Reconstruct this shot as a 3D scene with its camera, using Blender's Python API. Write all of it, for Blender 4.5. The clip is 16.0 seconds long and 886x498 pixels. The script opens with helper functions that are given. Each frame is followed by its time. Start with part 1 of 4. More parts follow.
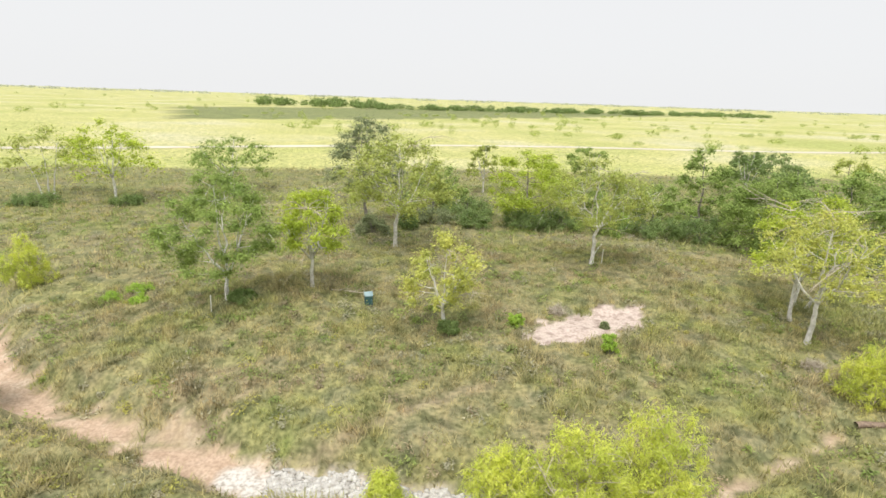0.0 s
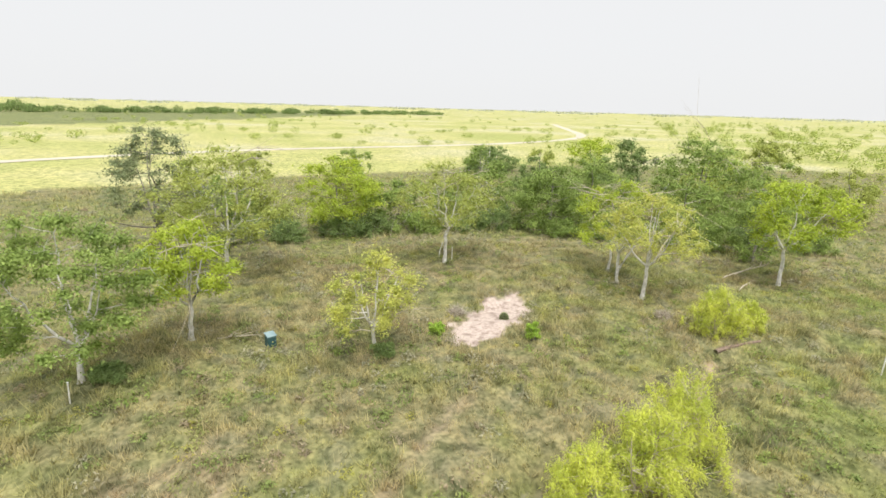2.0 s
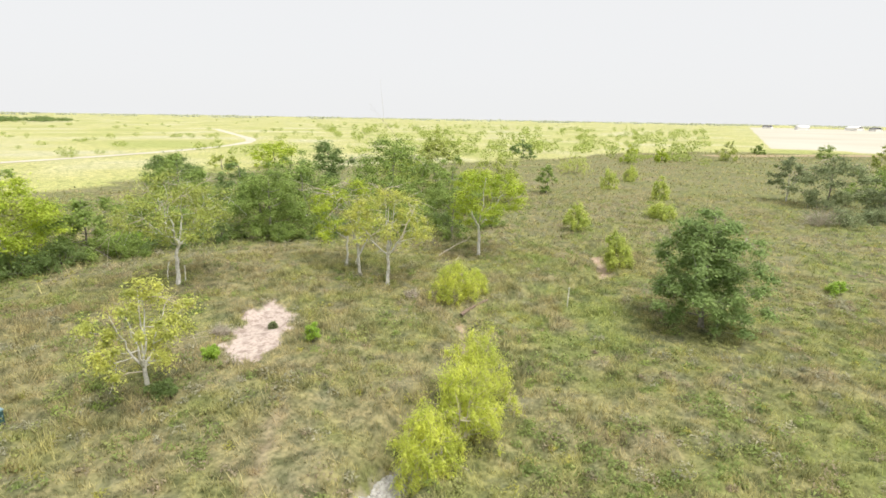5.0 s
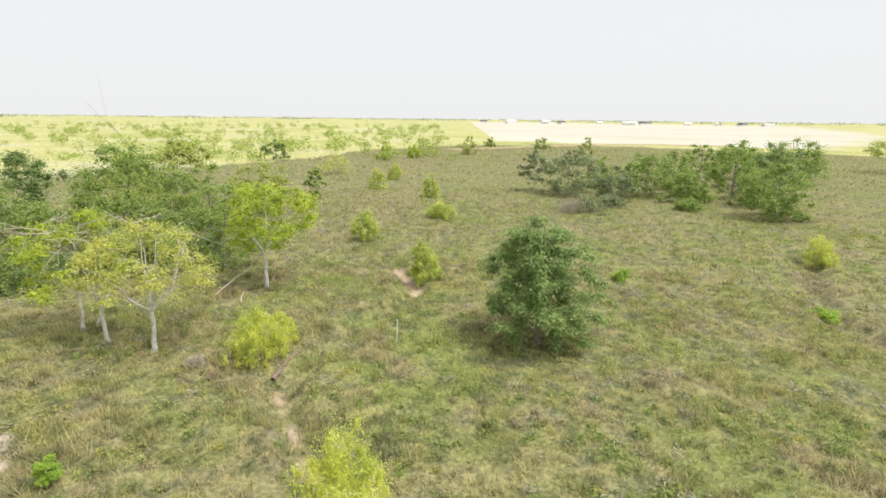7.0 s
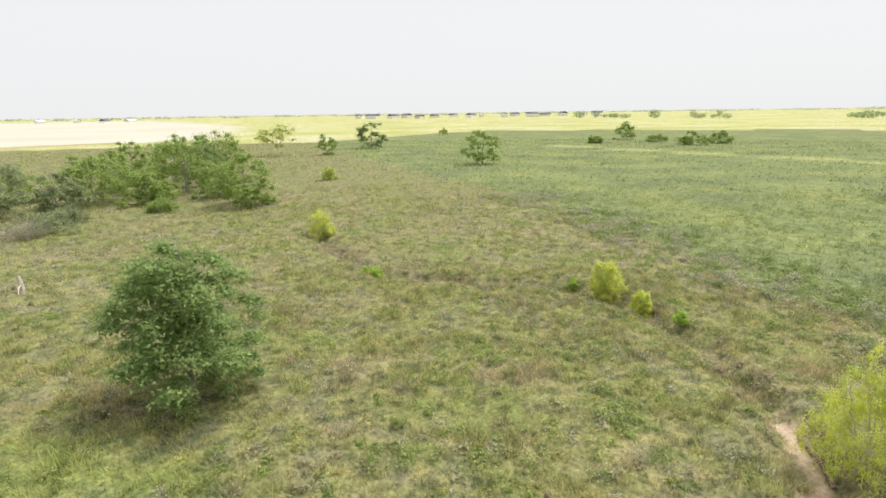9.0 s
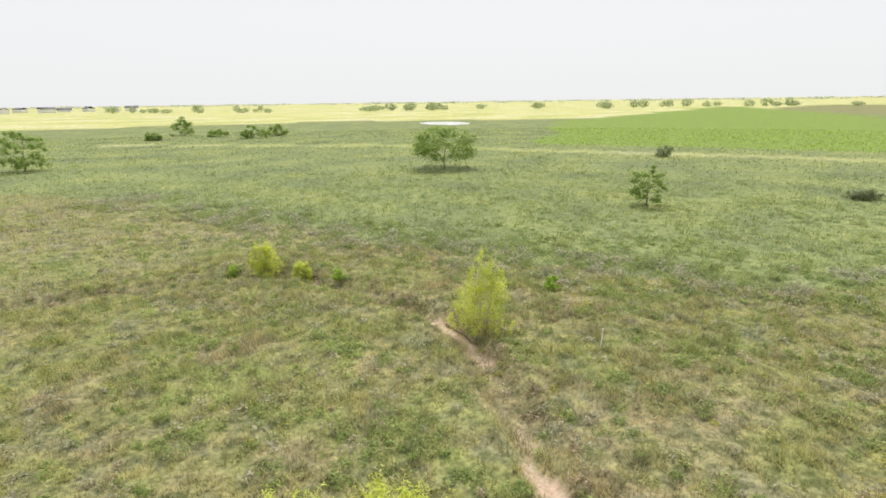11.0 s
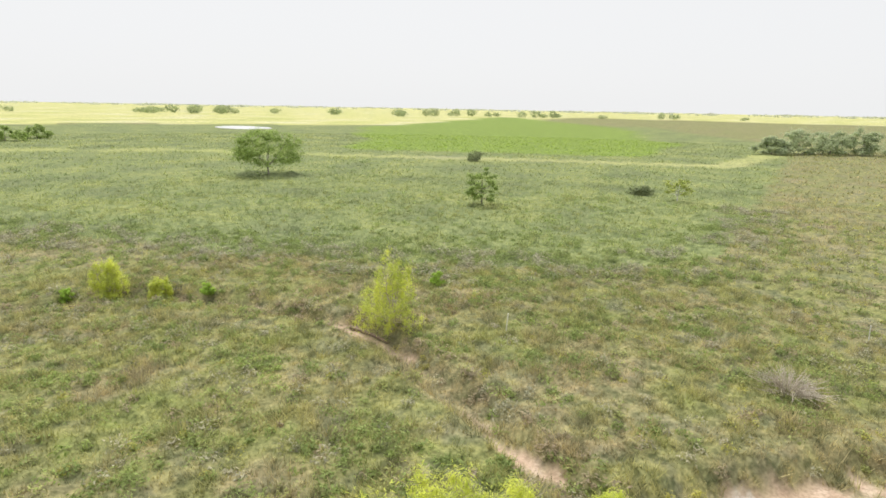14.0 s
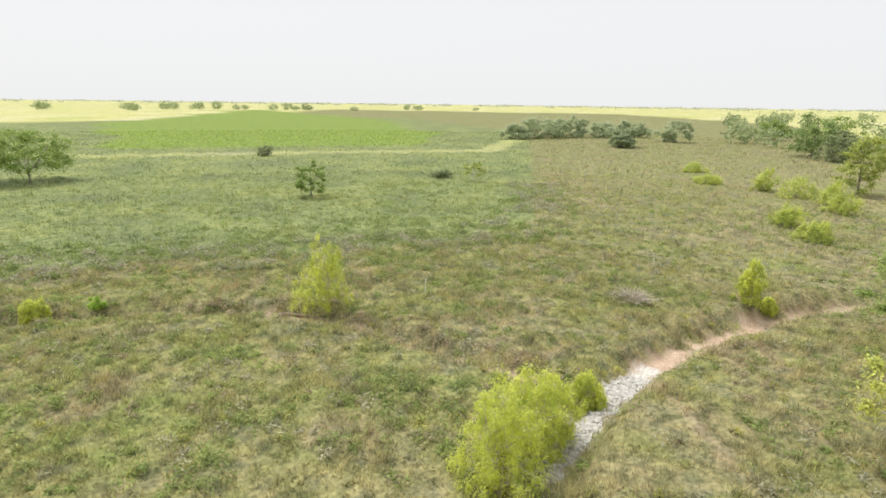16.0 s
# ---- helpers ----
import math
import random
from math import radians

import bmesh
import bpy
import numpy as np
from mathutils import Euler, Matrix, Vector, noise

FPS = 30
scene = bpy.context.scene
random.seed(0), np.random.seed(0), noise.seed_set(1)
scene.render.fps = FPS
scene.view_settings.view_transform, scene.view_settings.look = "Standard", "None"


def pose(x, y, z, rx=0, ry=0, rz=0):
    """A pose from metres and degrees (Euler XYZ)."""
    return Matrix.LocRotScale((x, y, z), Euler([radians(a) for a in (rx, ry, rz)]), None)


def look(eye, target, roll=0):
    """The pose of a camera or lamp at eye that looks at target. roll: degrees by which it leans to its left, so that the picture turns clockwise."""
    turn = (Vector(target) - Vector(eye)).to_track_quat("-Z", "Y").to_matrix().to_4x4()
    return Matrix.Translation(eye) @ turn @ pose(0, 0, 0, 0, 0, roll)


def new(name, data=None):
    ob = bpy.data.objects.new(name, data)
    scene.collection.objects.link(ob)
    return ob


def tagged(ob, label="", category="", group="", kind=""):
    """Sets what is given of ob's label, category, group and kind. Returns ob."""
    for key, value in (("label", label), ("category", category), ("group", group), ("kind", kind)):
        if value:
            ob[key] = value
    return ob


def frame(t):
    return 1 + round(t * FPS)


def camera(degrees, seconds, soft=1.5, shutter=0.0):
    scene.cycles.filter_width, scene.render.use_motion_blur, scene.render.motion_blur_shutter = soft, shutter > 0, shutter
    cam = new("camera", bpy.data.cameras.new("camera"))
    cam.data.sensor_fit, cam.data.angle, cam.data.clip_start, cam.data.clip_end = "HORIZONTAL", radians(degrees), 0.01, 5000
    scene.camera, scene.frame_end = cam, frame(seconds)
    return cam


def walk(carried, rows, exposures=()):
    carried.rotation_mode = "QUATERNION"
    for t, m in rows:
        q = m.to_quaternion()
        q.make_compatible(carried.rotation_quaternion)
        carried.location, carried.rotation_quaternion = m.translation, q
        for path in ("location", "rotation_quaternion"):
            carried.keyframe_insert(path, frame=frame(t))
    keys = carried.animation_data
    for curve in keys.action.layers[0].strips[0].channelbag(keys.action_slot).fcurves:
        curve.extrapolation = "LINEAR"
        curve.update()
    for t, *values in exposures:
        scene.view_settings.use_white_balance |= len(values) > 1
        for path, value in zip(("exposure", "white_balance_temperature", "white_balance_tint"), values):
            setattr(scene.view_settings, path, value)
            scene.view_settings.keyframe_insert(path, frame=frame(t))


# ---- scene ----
cam = camera(77.58, 16.0, soft=1.6)
PATH = [
    (0.0, -0.000, 0.000, 9.977, 74.71, -1.86, 0.49),
    (0.5, -1.798, 0.750, 9.941, 74.85, -2.06, 0.00),
    (1.0, -3.892, 1.503, 9.973, 75.09, -2.03, -7.47),
    (1.5, -6.192, 2.299, 9.953, 75.55, -1.84, -20.08),
    (2.0, -8.236, 3.158, 10.082, 75.58, -1.56, -30.25),
    (2.5, -9.929, 3.859, 10.138, 75.86, -1.51, -40.22),
    (3.0, -11.190, 4.296, 10.216, 76.02, -1.23, -49.27),
    (3.5, -11.934, 4.492, 10.208, 76.19, -0.92, -55.47),
    (3.7, -12.112, 4.535, 10.247, 76.12, -0.97, -57.50),
    (4.75, -11.820, 5.030, 10.120, 76.42, -0.97, -62.90),
    (5.8, -9.736, 6.539, 9.919, 76.76, -0.97, -68.80),
    (6.0, -9.220, 6.983, 10.046, 76.57, -1.01, -71.02),
    (6.5, -7.979, 8.217, 10.234, 76.58, -0.81, -79.07),
    (7.0, -6.634, 9.659, 10.336, 76.60, -0.60, -89.75),
    (7.5, -5.171, 11.385, 10.486, 76.41, -0.50, -103.59),
    (8.0, -3.507, 13.273, 10.503, 76.36, -0.23, -117.86),
    (8.5, -1.639, 15.075, 10.475, 76.15, 0.26, -133.22),
    (9.0, 0.353, 16.674, 10.216, 76.05, 0.79, -149.01),
    (9.5, 2.051, 18.326, 10.157, 75.63, 1.25, -162.38),
    (10.0, 3.367, 19.963, 10.358, 75.21, 1.20, -175.18),
    (10.2, 3.747, 20.513, 10.486, 74.93, 1.25, -179.77),
    (11.25, 5.050, 22.130, 10.380, 75.10, 0.45, -196.10),
    (12.3, 5.934, 21.975, 10.095, 75.40, -0.35, -202.47),
    (12.5, 6.185, 21.852, 10.126, 75.37, -0.40, -203.23),
    (13.0, 6.991, 21.505, 10.152, 75.41, -0.64, -205.78),
    (13.5, 8.128, 21.061, 10.196, 75.51, -0.90, -209.57),
    (14.0, 9.640, 20.516, 10.208, 75.62, -1.02, -213.84),
    (14.5, 11.444, 19.885, 10.244, 75.63, -1.00, -219.25),
    (15.0, 13.623, 19.195, 10.302, 75.65, -0.98, -225.15),
    (15.5, 15.939, 18.477, 10.394, 75.66, -0.90, -231.54),
    (16.0, 18.428, 17.767, 10.371, 75.19, -0.71, -239.04),
]
walk(cam, [(t, pose(x, y, z, rx, ry, rz)) for t, x, y, z, rx, ry, rz in PATH])

# ---- light: bright overcast sky, soft high sun ----
scene.view_settings.exposure = 0.42
world = bpy.data.worlds.new("sky")
scene.world = world
world.use_nodes = True
wt = world.node_tree
wt.nodes.clear()
SUN_EL, SUN_AZ = radians(62), radians(200)
sky = wt.nodes.new("ShaderNodeTexSky")
sky.sky_type, sky.sun_disc, sky.sun_elevation, sky.sun_rotation = "NISHITA", False, SUN_EL, SUN_AZ
sky.dust_density, sky.air_density = 4.0, 0.6
clear_bg, cloud_bg, add_bg, wout = (wt.nodes.new(n) for n in ("ShaderNodeBackground", "ShaderNodeBackground", "ShaderNodeAddShader", "ShaderNodeOutputWorld"))
clear_bg.inputs[1].default_value = 0.006
cloud_bg.inputs[0].default_value = (0.86, 0.865, 0.87, 1)
cloud_bg.inputs[1].default_value = 0.745
wt.links.new(sky.outputs[0], clear_bg.inputs[0])
wt.links.new(clear_bg.outputs[0], add_bg.inputs[0])
wt.links.new(cloud_bg.outputs[0], add_bg.inputs[1])
wt.links.new(add_bg.outputs[0], wout.inputs[0])
sun = new("sun", bpy.data.lights.new("sun", "SUN"))
sun.data.energy, sun.data.angle, sun.data.color = 2.9, radians(32), (1.0, 0.96, 0.9)
sun.matrix_world = look((0, 0, 60), (-60 * math.sin(SUN_AZ) / math.tan(SUN_EL), -60 * math.cos(SUN_AZ) / math.tan(SUN_EL), 0))


# ---- small mathematics of the land ----
def lattice(ix, iy, seed):
    h = (ix.astype(np.int64) * 374761393 + iy.astype(np.int64) * 668265263 + seed * 974634541) & 0xFFFFFFFF
    h = ((h ^ (h >> 13)) * 1274126177) & 0xFFFFFFFF
    return ((h ^ (h >> 16)) & 0xFFFF) / 65535.0


def vnoise(x, y, size, seed=0):
    """Smooth value noise, 0 to 1, with patches of that size in metres."""
    u, v = np.asarray(x) / size, np.asarray(y) / size
    iu, iv = np.floor(u), np.floor(v)
    fu, fv = u - iu, v - iv
    fu, fv = fu * fu * (3 - 2 * fu), fv * fv * (3 - 2 * fv)
    a, b = lattice(iu, iv, seed), lattice(iu + 1, iv, seed)
    c, d = lattice(iu, iv + 1, seed), lattice(iu + 1, iv + 1, seed)
    return (a * (1 - fu) + b * fu) * (1 - fv) + (c * (1 - fu) + d * fu) * fv


def fbm(x, y, size, seed=0):
    return 0.55 * vnoise(x, y, size, seed) + 0.3 * vnoise(x, y, size / 2.3, seed + 7) + 0.15 * vnoise(x, y, size / 5.1, seed + 13)


def line_distance(x, y, line):
    best = np.full(np.shape(x), 1e9)
    for (ax, ay), (bx, by) in zip(line, line[1:]):
        dx, dy = bx - ax, by - ay
        k = np.clip(((x - ax) * dx + (y - ay) * dy) / (dx * dx + dy * dy), 0, 1)
        best = np.minimum(best, np.hypot(x - ax - k * dx, y - ay - k * dy))
    return best


def inside(x, y, ring):
    odd = np.zeros(np.shape(x), bool)
    for (ax, ay), (bx, by) in zip(ring, ring[1:] + ring[:1]):
        if ay != by:
            odd ^= ((ay > y) != (by > y)) & (x < (bx - ax) * (y - ay) / (by - ay) + ax)
    return odd


def step(lo, hi, v):
    k = np.clip((v - lo) / (hi - lo), 0, 1)
    return k * k * (3 - 2 * k)


WEST_GULLY = [(-25, 28), (-20.5, 22.3), (-17.7, 19.9), (-15.0, 18.1), (-12.3, 16.8), (-9.5, 15.5), (-6.9, 14.6), (-5.5, 14.1)]
GRAVEL = [(-6.0, 14.2), (-4.4, 13.7), (-2.6, 13.5), (-0.6, 13.2), (1.4, 13.0), (3.6, 13.0)]
EAST_GULLY = [(4.6, 12.5), (7.8, 13.2), (9.2, 14.1), (11.3, 15.1), (13.4, 16.3), (17.0, 15.4), (22, 13.2), (27.3, 11.4), (31.7, 12.6), (37, 15)]
SOUTH_GULLY = [(-1.6, 12.5), (-1.4, 9.4), (-1.7, 6.9), (-1.9, 4.6), (-2.0, 0.4), (-1.8, -1.8), (-0.9, -5.0), (2.6, -10.4), (5.6, -13.8), (8.9, -16.2), (14, -16), (22.2, -12.6), (29, -15.4), (36, -19.7)]
BARE = [(3.8, 22.9), (5.3, 24.2), (7.3, 25.7), (9.9, 26.2), (9.8, 25.0), (9.3, 23.6), (7.0, 22.5), (5.4, 21.7), (4.3, 21.7)]
TRACK = [(-4.0, 14.4), (-2.7, 15.2), (-1.0, 16.3), (1.5, 18.0)]
FIELD = [(64, -72), (26, -47.5), (7, -29.3), (-2, -18.7), (-8, -12.7), (-13, -9), (-21, -3), (-30, -1.2), (-59, -13), (-126, -41), (-190, -70), (-330, -230), (-178, -262), (-6, -306), (146, -276), (150, -135)]
LUSH = [(-52, -106), (-120, -243), (-505, -592), (-279, -211), (-163, -98), (-107, -62), (-67, -96)]
NEAR_RING = [(-58, 64), (-50, 74), (-37, 74), (-17, 80), (20, 84), (50, 90), (72, 88), (125, 50), (165, 42), (180, 35), (222, 0), (232, -50), (178, -123), (150, -138), (146, -276), (-6, -306), (-178, -262), (-620, -560), (-700, -150), (-400, 20), (-190, 60), (-110, 62)]
SUNLIT_FIELD = [(262, -15), (246, -90), (214, -138), (420, -330), (1300, -800), (1600, -60)]
DARK_BAND = [(-100, 200), (-20, 275), (100, 420), (250, 620), (230, 720), (4, 570), (-170, 360)]


def bareness(x, y):
    """How bare the earth is, and how much of it is white stones."""
    wob = 1.1 * (fbm(x, y, 1.6, 5) - 0.5) + 0.5 * (vnoise(x, y, 0.35, 6) - 0.5)
    w = step(0.92, 0.52, line_distance(x, y, WEST_GULLY) + wob * 1.2 + 0.35 * step(1.6, 0.4, np.hypot(x + 13.4, y - 17.2))) * step(-24, -20, x + 3 * wob)
    w = w * step(0.75, 1.05, np.hypot((x + 9.3) / 1.3, y - 16.3) + 0.6 * wob)
    w = np.maximum(w, 0.7 * step(0.55, 0.68, fbm(x, y, 1.6, 47)) * step(2.4, 1.2, np.hypot((x + 9.0) / 1.6, y - 17.3)))
    e = 0.85 * step(0.36, 0.1, line_distance(x, y, EAST_GULLY[:5]) + wob * 0.6) * step(0.26, 0.42, fbm(x, y, 3.0, 44))
    e = np.maximum(e, step(0.3, 0.05, line_distance(x, y, EAST_GULLY[6:8]) + wob * 0.8) * step(0.5, 0.6, fbm(x, y, 2.0, 46)))
    s = 0.5 * step(0.2, 0.02, line_distance(x, y, SOUTH_GULLY) + wob * 0.8) * step(0.48, 0.6, fbm(x, y, 1.5, 45)) * (y > -14)
    s = np.maximum(s, step(0.62, 0.34, line_distance(x, y, [(-1.9, 0.4), (-1.8, -1.4), (-1.1, -4.6)]) + 0.9 * wob))
    s = np.maximum(s, step(0.55, 0.25, line_distance(x, y, [(-1.0, 8.4), (-1.7, 10.4)]) + wob))
    u, v = x + 1.5 * (fbm(x, y, 0.9, 9) - 0.5), y + 1.5 * (fbm(x, y, 0.9, 10) - 0.5)
    b = inside(u, v, BARE).astype(float) * step(0.17, 0.25, fbm(x, y, 0.9, 12))
    n = step(0.5, 0.2, line_distance(x, y, [(27.6, 11.3), (29.2, 11.9), (31.2, 12.5), (33.4, 13.2)]) + 0.7 * wob) * 0.9
    stone = step(0.64, 0.34, line_distance(x, y, GRAVEL) + 0.7 * wob)
    t = 0.2 * step(0.17, 0.05, line_distance(x, y, TRACK) + 0.4 * wob)
    g = np.max([w, e, s, b, n, t], axis=0)
    return np.clip(g, 0, 1), stone


def base_land(x, y):
    e = lambda cx, cy, r: np.exp(-((x - cx) ** 2 + (y - cy) ** 2) / (2 * r * r))
    return -0.35 + 0.6 * e(-5, 26, 8) + 0.85 * e(13, 32, 9) - 0.45 * e(15, -14, 12) - 0.6 * e(-18, 14, 9) + 0.9 * e(-8.2, 25.1, 2.4) - 0.2 * e(-3.5, 24.6, 1.6)


def land(x, y):
    """The height of the ground."""
    x, y = np.asarray(x, float), np.asarray(y, float)
    z = base_land(x, y)
    fade = np.exp(-((x - 5) ** 2 + (y - 5) ** 2) / (2 * 60 ** 2))
    z = z + fade * (0.22 * (fbm(x, y, 7, 1) - 0.5) + 0.42 * (fbm(x, y, 1.3, 2) - 0.5))
    wide = 1.5 + 0.5 * (fbm(x, y, 2.5, 3) - 0.5)
    z = z - 0.85 * step(1.7, 0.5, line_distance(x, y, WEST_GULLY + GRAVEL) * 1.5 / wide)
    z = z - 0.5 * step(1.1, 0.25, line_distance(x, y, EAST_GULLY)) - 0.55 * step(1.15, 0.3, line_distance(x, y, SOUTH_GULLY) + 0.5 * (fbm(x, y, 1.8, 4) - 0.5))
    bare = inside(x, y, BARE)
    z = z - 0.25 * step(3.8, 1.7, np.hypot((x - 7.0) * 0.8, (y - 23.8))) - 0.05 * bare * fbm(x, y, 0.5, 8)
    return z


def ground_at(x, y):
    return float(land(np.array([x]), np.array([y]))[0])


def zones(x, y):
    """Colour zones: r the wet green field and the darker band, g the far yellow pasture with painted sunshine, b the
    lush green.
    """
    u, v = x + 1.4 * (fbm(x, y, 4, 20) - 0.5), y + 1.4 * (fbm(x, y, 4, 21) - 0.5)
    r = np.maximum(inside(u, v, FIELD) * 1.0, 0.8 * inside(x, y, DARK_BAND))
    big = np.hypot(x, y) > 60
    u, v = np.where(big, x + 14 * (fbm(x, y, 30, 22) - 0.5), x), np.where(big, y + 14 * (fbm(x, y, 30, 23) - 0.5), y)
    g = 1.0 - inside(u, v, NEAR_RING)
    g = g * (1 - 0.95 * inside(u, v, DARK_BAND))
    b = inside(u, v, LUSH) * 1.0
    b = np.maximum(b, 0.45 * step(0.38, 0.6, fbm(x, y, 2.2, 90)) * step(6, 1.5, np.hypot((x - 18) / 1.5, y - 11.5)))
    b = np.maximum(b, 0.35 * step(0.42, 0.6, fbm(x, y, 2.6, 95)) * step(7, 2, np.hypot((x - 30) / 1.6, y - 16)))
    b = np.maximum(b, 0.14 * step(0.54, 0.7, fbm(x, y, 3, 91)) * (1 - r) * (1 - g))
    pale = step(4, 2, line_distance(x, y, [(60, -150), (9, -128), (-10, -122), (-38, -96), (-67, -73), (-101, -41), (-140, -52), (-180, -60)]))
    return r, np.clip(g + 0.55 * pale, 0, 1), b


def dryness(x, y):
    """Where the grass is short and straw dry."""
    d = 0.9 * step(3.4, 1.0, np.hypot((x + 8) / 1.4, y - 18.3) + 2 * (fbm(x, y, 2, 92) - 0.5))
    d = np.maximum(d, 0.6 * step(5, 1, np.hypot((x + 21) / 2, y - 33)))
    d = np.maximum(d, 0.6 * step(1.6, 0.4, line_distance(x, y, SOUTH_GULLY) + 2 * (fbm(x, y, 2, 93) - 0.5)))
    d = np.maximum(d, 0.8 * step(0.7, 0.25, line_distance(x, y, TRACK) + 0.6 * (fbm(x, y, 1.2, 96) - 0.5)))
    d = np.maximum(d, 0.5 * step(10, 15, y) * step(60, 36, y) * step(0.38, 0.6, fbm(x, y, 2.2, 98)))
    return np.maximum(d, 0.6 * step(0.56, 0.72, fbm(x, y, 3.0, 94)))


# ---- mesh helpers ----
class Soup:
    """Collects vertices and faces of one mesh."""

    def __init__(self):
        self.v, self.f, self.n, self.c = [], [], 0, []

    def add(self, verts, faces, colour=None):
        verts, faces = np.asarray(verts, float), np.asarray(faces, int)
        self.v.append(verts)
        self.f.append(faces + self.n)
        self.n += len(verts)
        if colour is not None:
            self.c.append(np.broadcast_to(colour, (len(verts), 4)))
        return self

    def tube(self, pts, radii, sides=6):
        pts = np.asarray(pts, float)
        tan = np.gradient(pts, axis=0)
        tan /= np.linalg.norm(tan, axis=1)[:, None] + 1e-9
        side = np.cross(tan, np.where(np.abs(tan[:, 2:3]) > 0.9, (1.0, 0, 0), (0, 0, 1.0)))
        side /= np.linalg.norm(side, axis=1)[:, None] + 1e-9
        up = np.cross(side, tan)
        a = np.arange(sides) * 2 * math.pi / sides
        ring = (np.cos(a)[None, :, None] * side[:, None] + np.sin(a)[None, :, None] * up[:, None]) * np.asarray(radii)[:, None, None]
        verts = (pts[:, None] + ring).reshape(-1, 3)
        i = np.arange(len(pts) - 1)[:, None] * sides
        j = np.arange(sides)[None]
        k = (j + 1) % sides
        faces = np.stack([i + j, i + k, i + sides + k, i + sides + j], -1).reshape(-1, 4)
        self.add(verts, faces)
        self.add(verts[-sides:], [[m, (m + 1) % sides, (m + 2) % sides, (m + 3) % sides] for m in range(0, max(1, sides - 3), 2)])
        return self

    def mesh(self, name, material, smooth=False):
        v, f = np.concatenate(self.v), np.concatenate(self.f)
        me = bpy.data.meshes.new(name)
        me.vertices.add(len(v))
        me.vertices.foreach_set("co", v.astype(np.float32).ravel())
        size = f.shape[1]
        me.loops.add(f.size)
        me.loops.foreach_set("vertex_index", f.astype(np.int32).ravel())
        me.polygons.add(len(f))
        me.polygons.foreach_set("loop_start", (np.arange(len(f)) * size).astype(np.int32))
        if smooth:
            me.polygons.foreach_set("use_smooth", np.ones(len(f), bool))
        if self.c:
            at = me.color_attributes.new("zone", "FLOAT_COLOR", "POINT")
            at.data.foreach_set("color", np.concatenate(self.c).astype(np.float32).ravel())
        me.update(calc_edges=True)
        me.materials.append(material)
        return me


def part(name, mesh, parent, label="", kind=""):
    """Links a mesh as one part under a thing or another part."""
    ob = new(name, mesh)
    ob.parent = parent
    return tagged(ob, label, "", "", kind)


def thing(name, x, y, z, label, category, group="", kind=""):
    """An empty at a thing's base."""
    ob = new(name)
    ob.location = (x, y, z)
    ob.empty_display_size = 0.2
    return tagged(ob, label, category, group, kind)


def block(name, size, centre, material, bevel=0.0):
    bm = bmesh.new()
    bmesh.ops.create_cube(bm, size=1.0)
    bmesh.ops.scale(bm, vec=size, verts=bm.verts)
    bmesh.ops.translate(bm, vec=centre, verts=bm.verts)
    if bevel:
        bmesh.ops.bevel(bm, geom=list(bm.edges), offset=bevel, segments=2, affect="EDGES", profile=0.6)
    me = bpy.data.meshes.new(name)
    bm.to_mesh(me)
    bm.free()
    me.materials.append(material)
    return me


# ---- materials ----
def material(name, rough=0.9):
    m = bpy.data.materials.new(name)
    m.use_nodes = True
    t = m.node_tree
    b = t.nodes["Principled BSDF"]
    b.inputs["Roughness"].default_value = rough
    b.inputs["Specular IOR Level"].default_value = 0.2
    return m, t, b


def noise_node(t, scale, detail=4.0, world_space=True):
    n = t.nodes.new("ShaderNodeTexNoise")
    n.inputs["Scale"].default_value, n.inputs["Detail"].default_value = scale, detail
    if world_space:
        pos = t.nodes.new("ShaderNodeNewGeometry")
        t.links.new(pos.outputs["Position"], n.inputs["Vector"])
    return n.outputs["Fac"]


def ramp(t, src, stops):
    r = t.nodes.new("ShaderNodeValToRGB")
    e = r.color_ramp.elements
    while len(e) < len(stops):
        e.new(0.5)
    for el, (p, c) in zip(e, stops):
        el.position, el.color = p, (*c, 1) if len(c) == 3 else c
    t.links.new(src, r.inputs[0])
    return r.outputs[0]


def mix(t, fac, a, b, mode="MIX"):
    n = t.nodes.new("ShaderNodeMix")
    n.data_type, n.blend_type = "RGBA", mode
    for sock, val in ((n.inputs[0], fac), (n.inputs[6], a), (n.inputs[7], b)):
        if isinstance(val, bpy.types.NodeSocket):
            t.links.new(val, sock)
        else:
            sock.default_value = (*val, 1) if isinstance(val, tuple) else val
    return n.outputs[2]


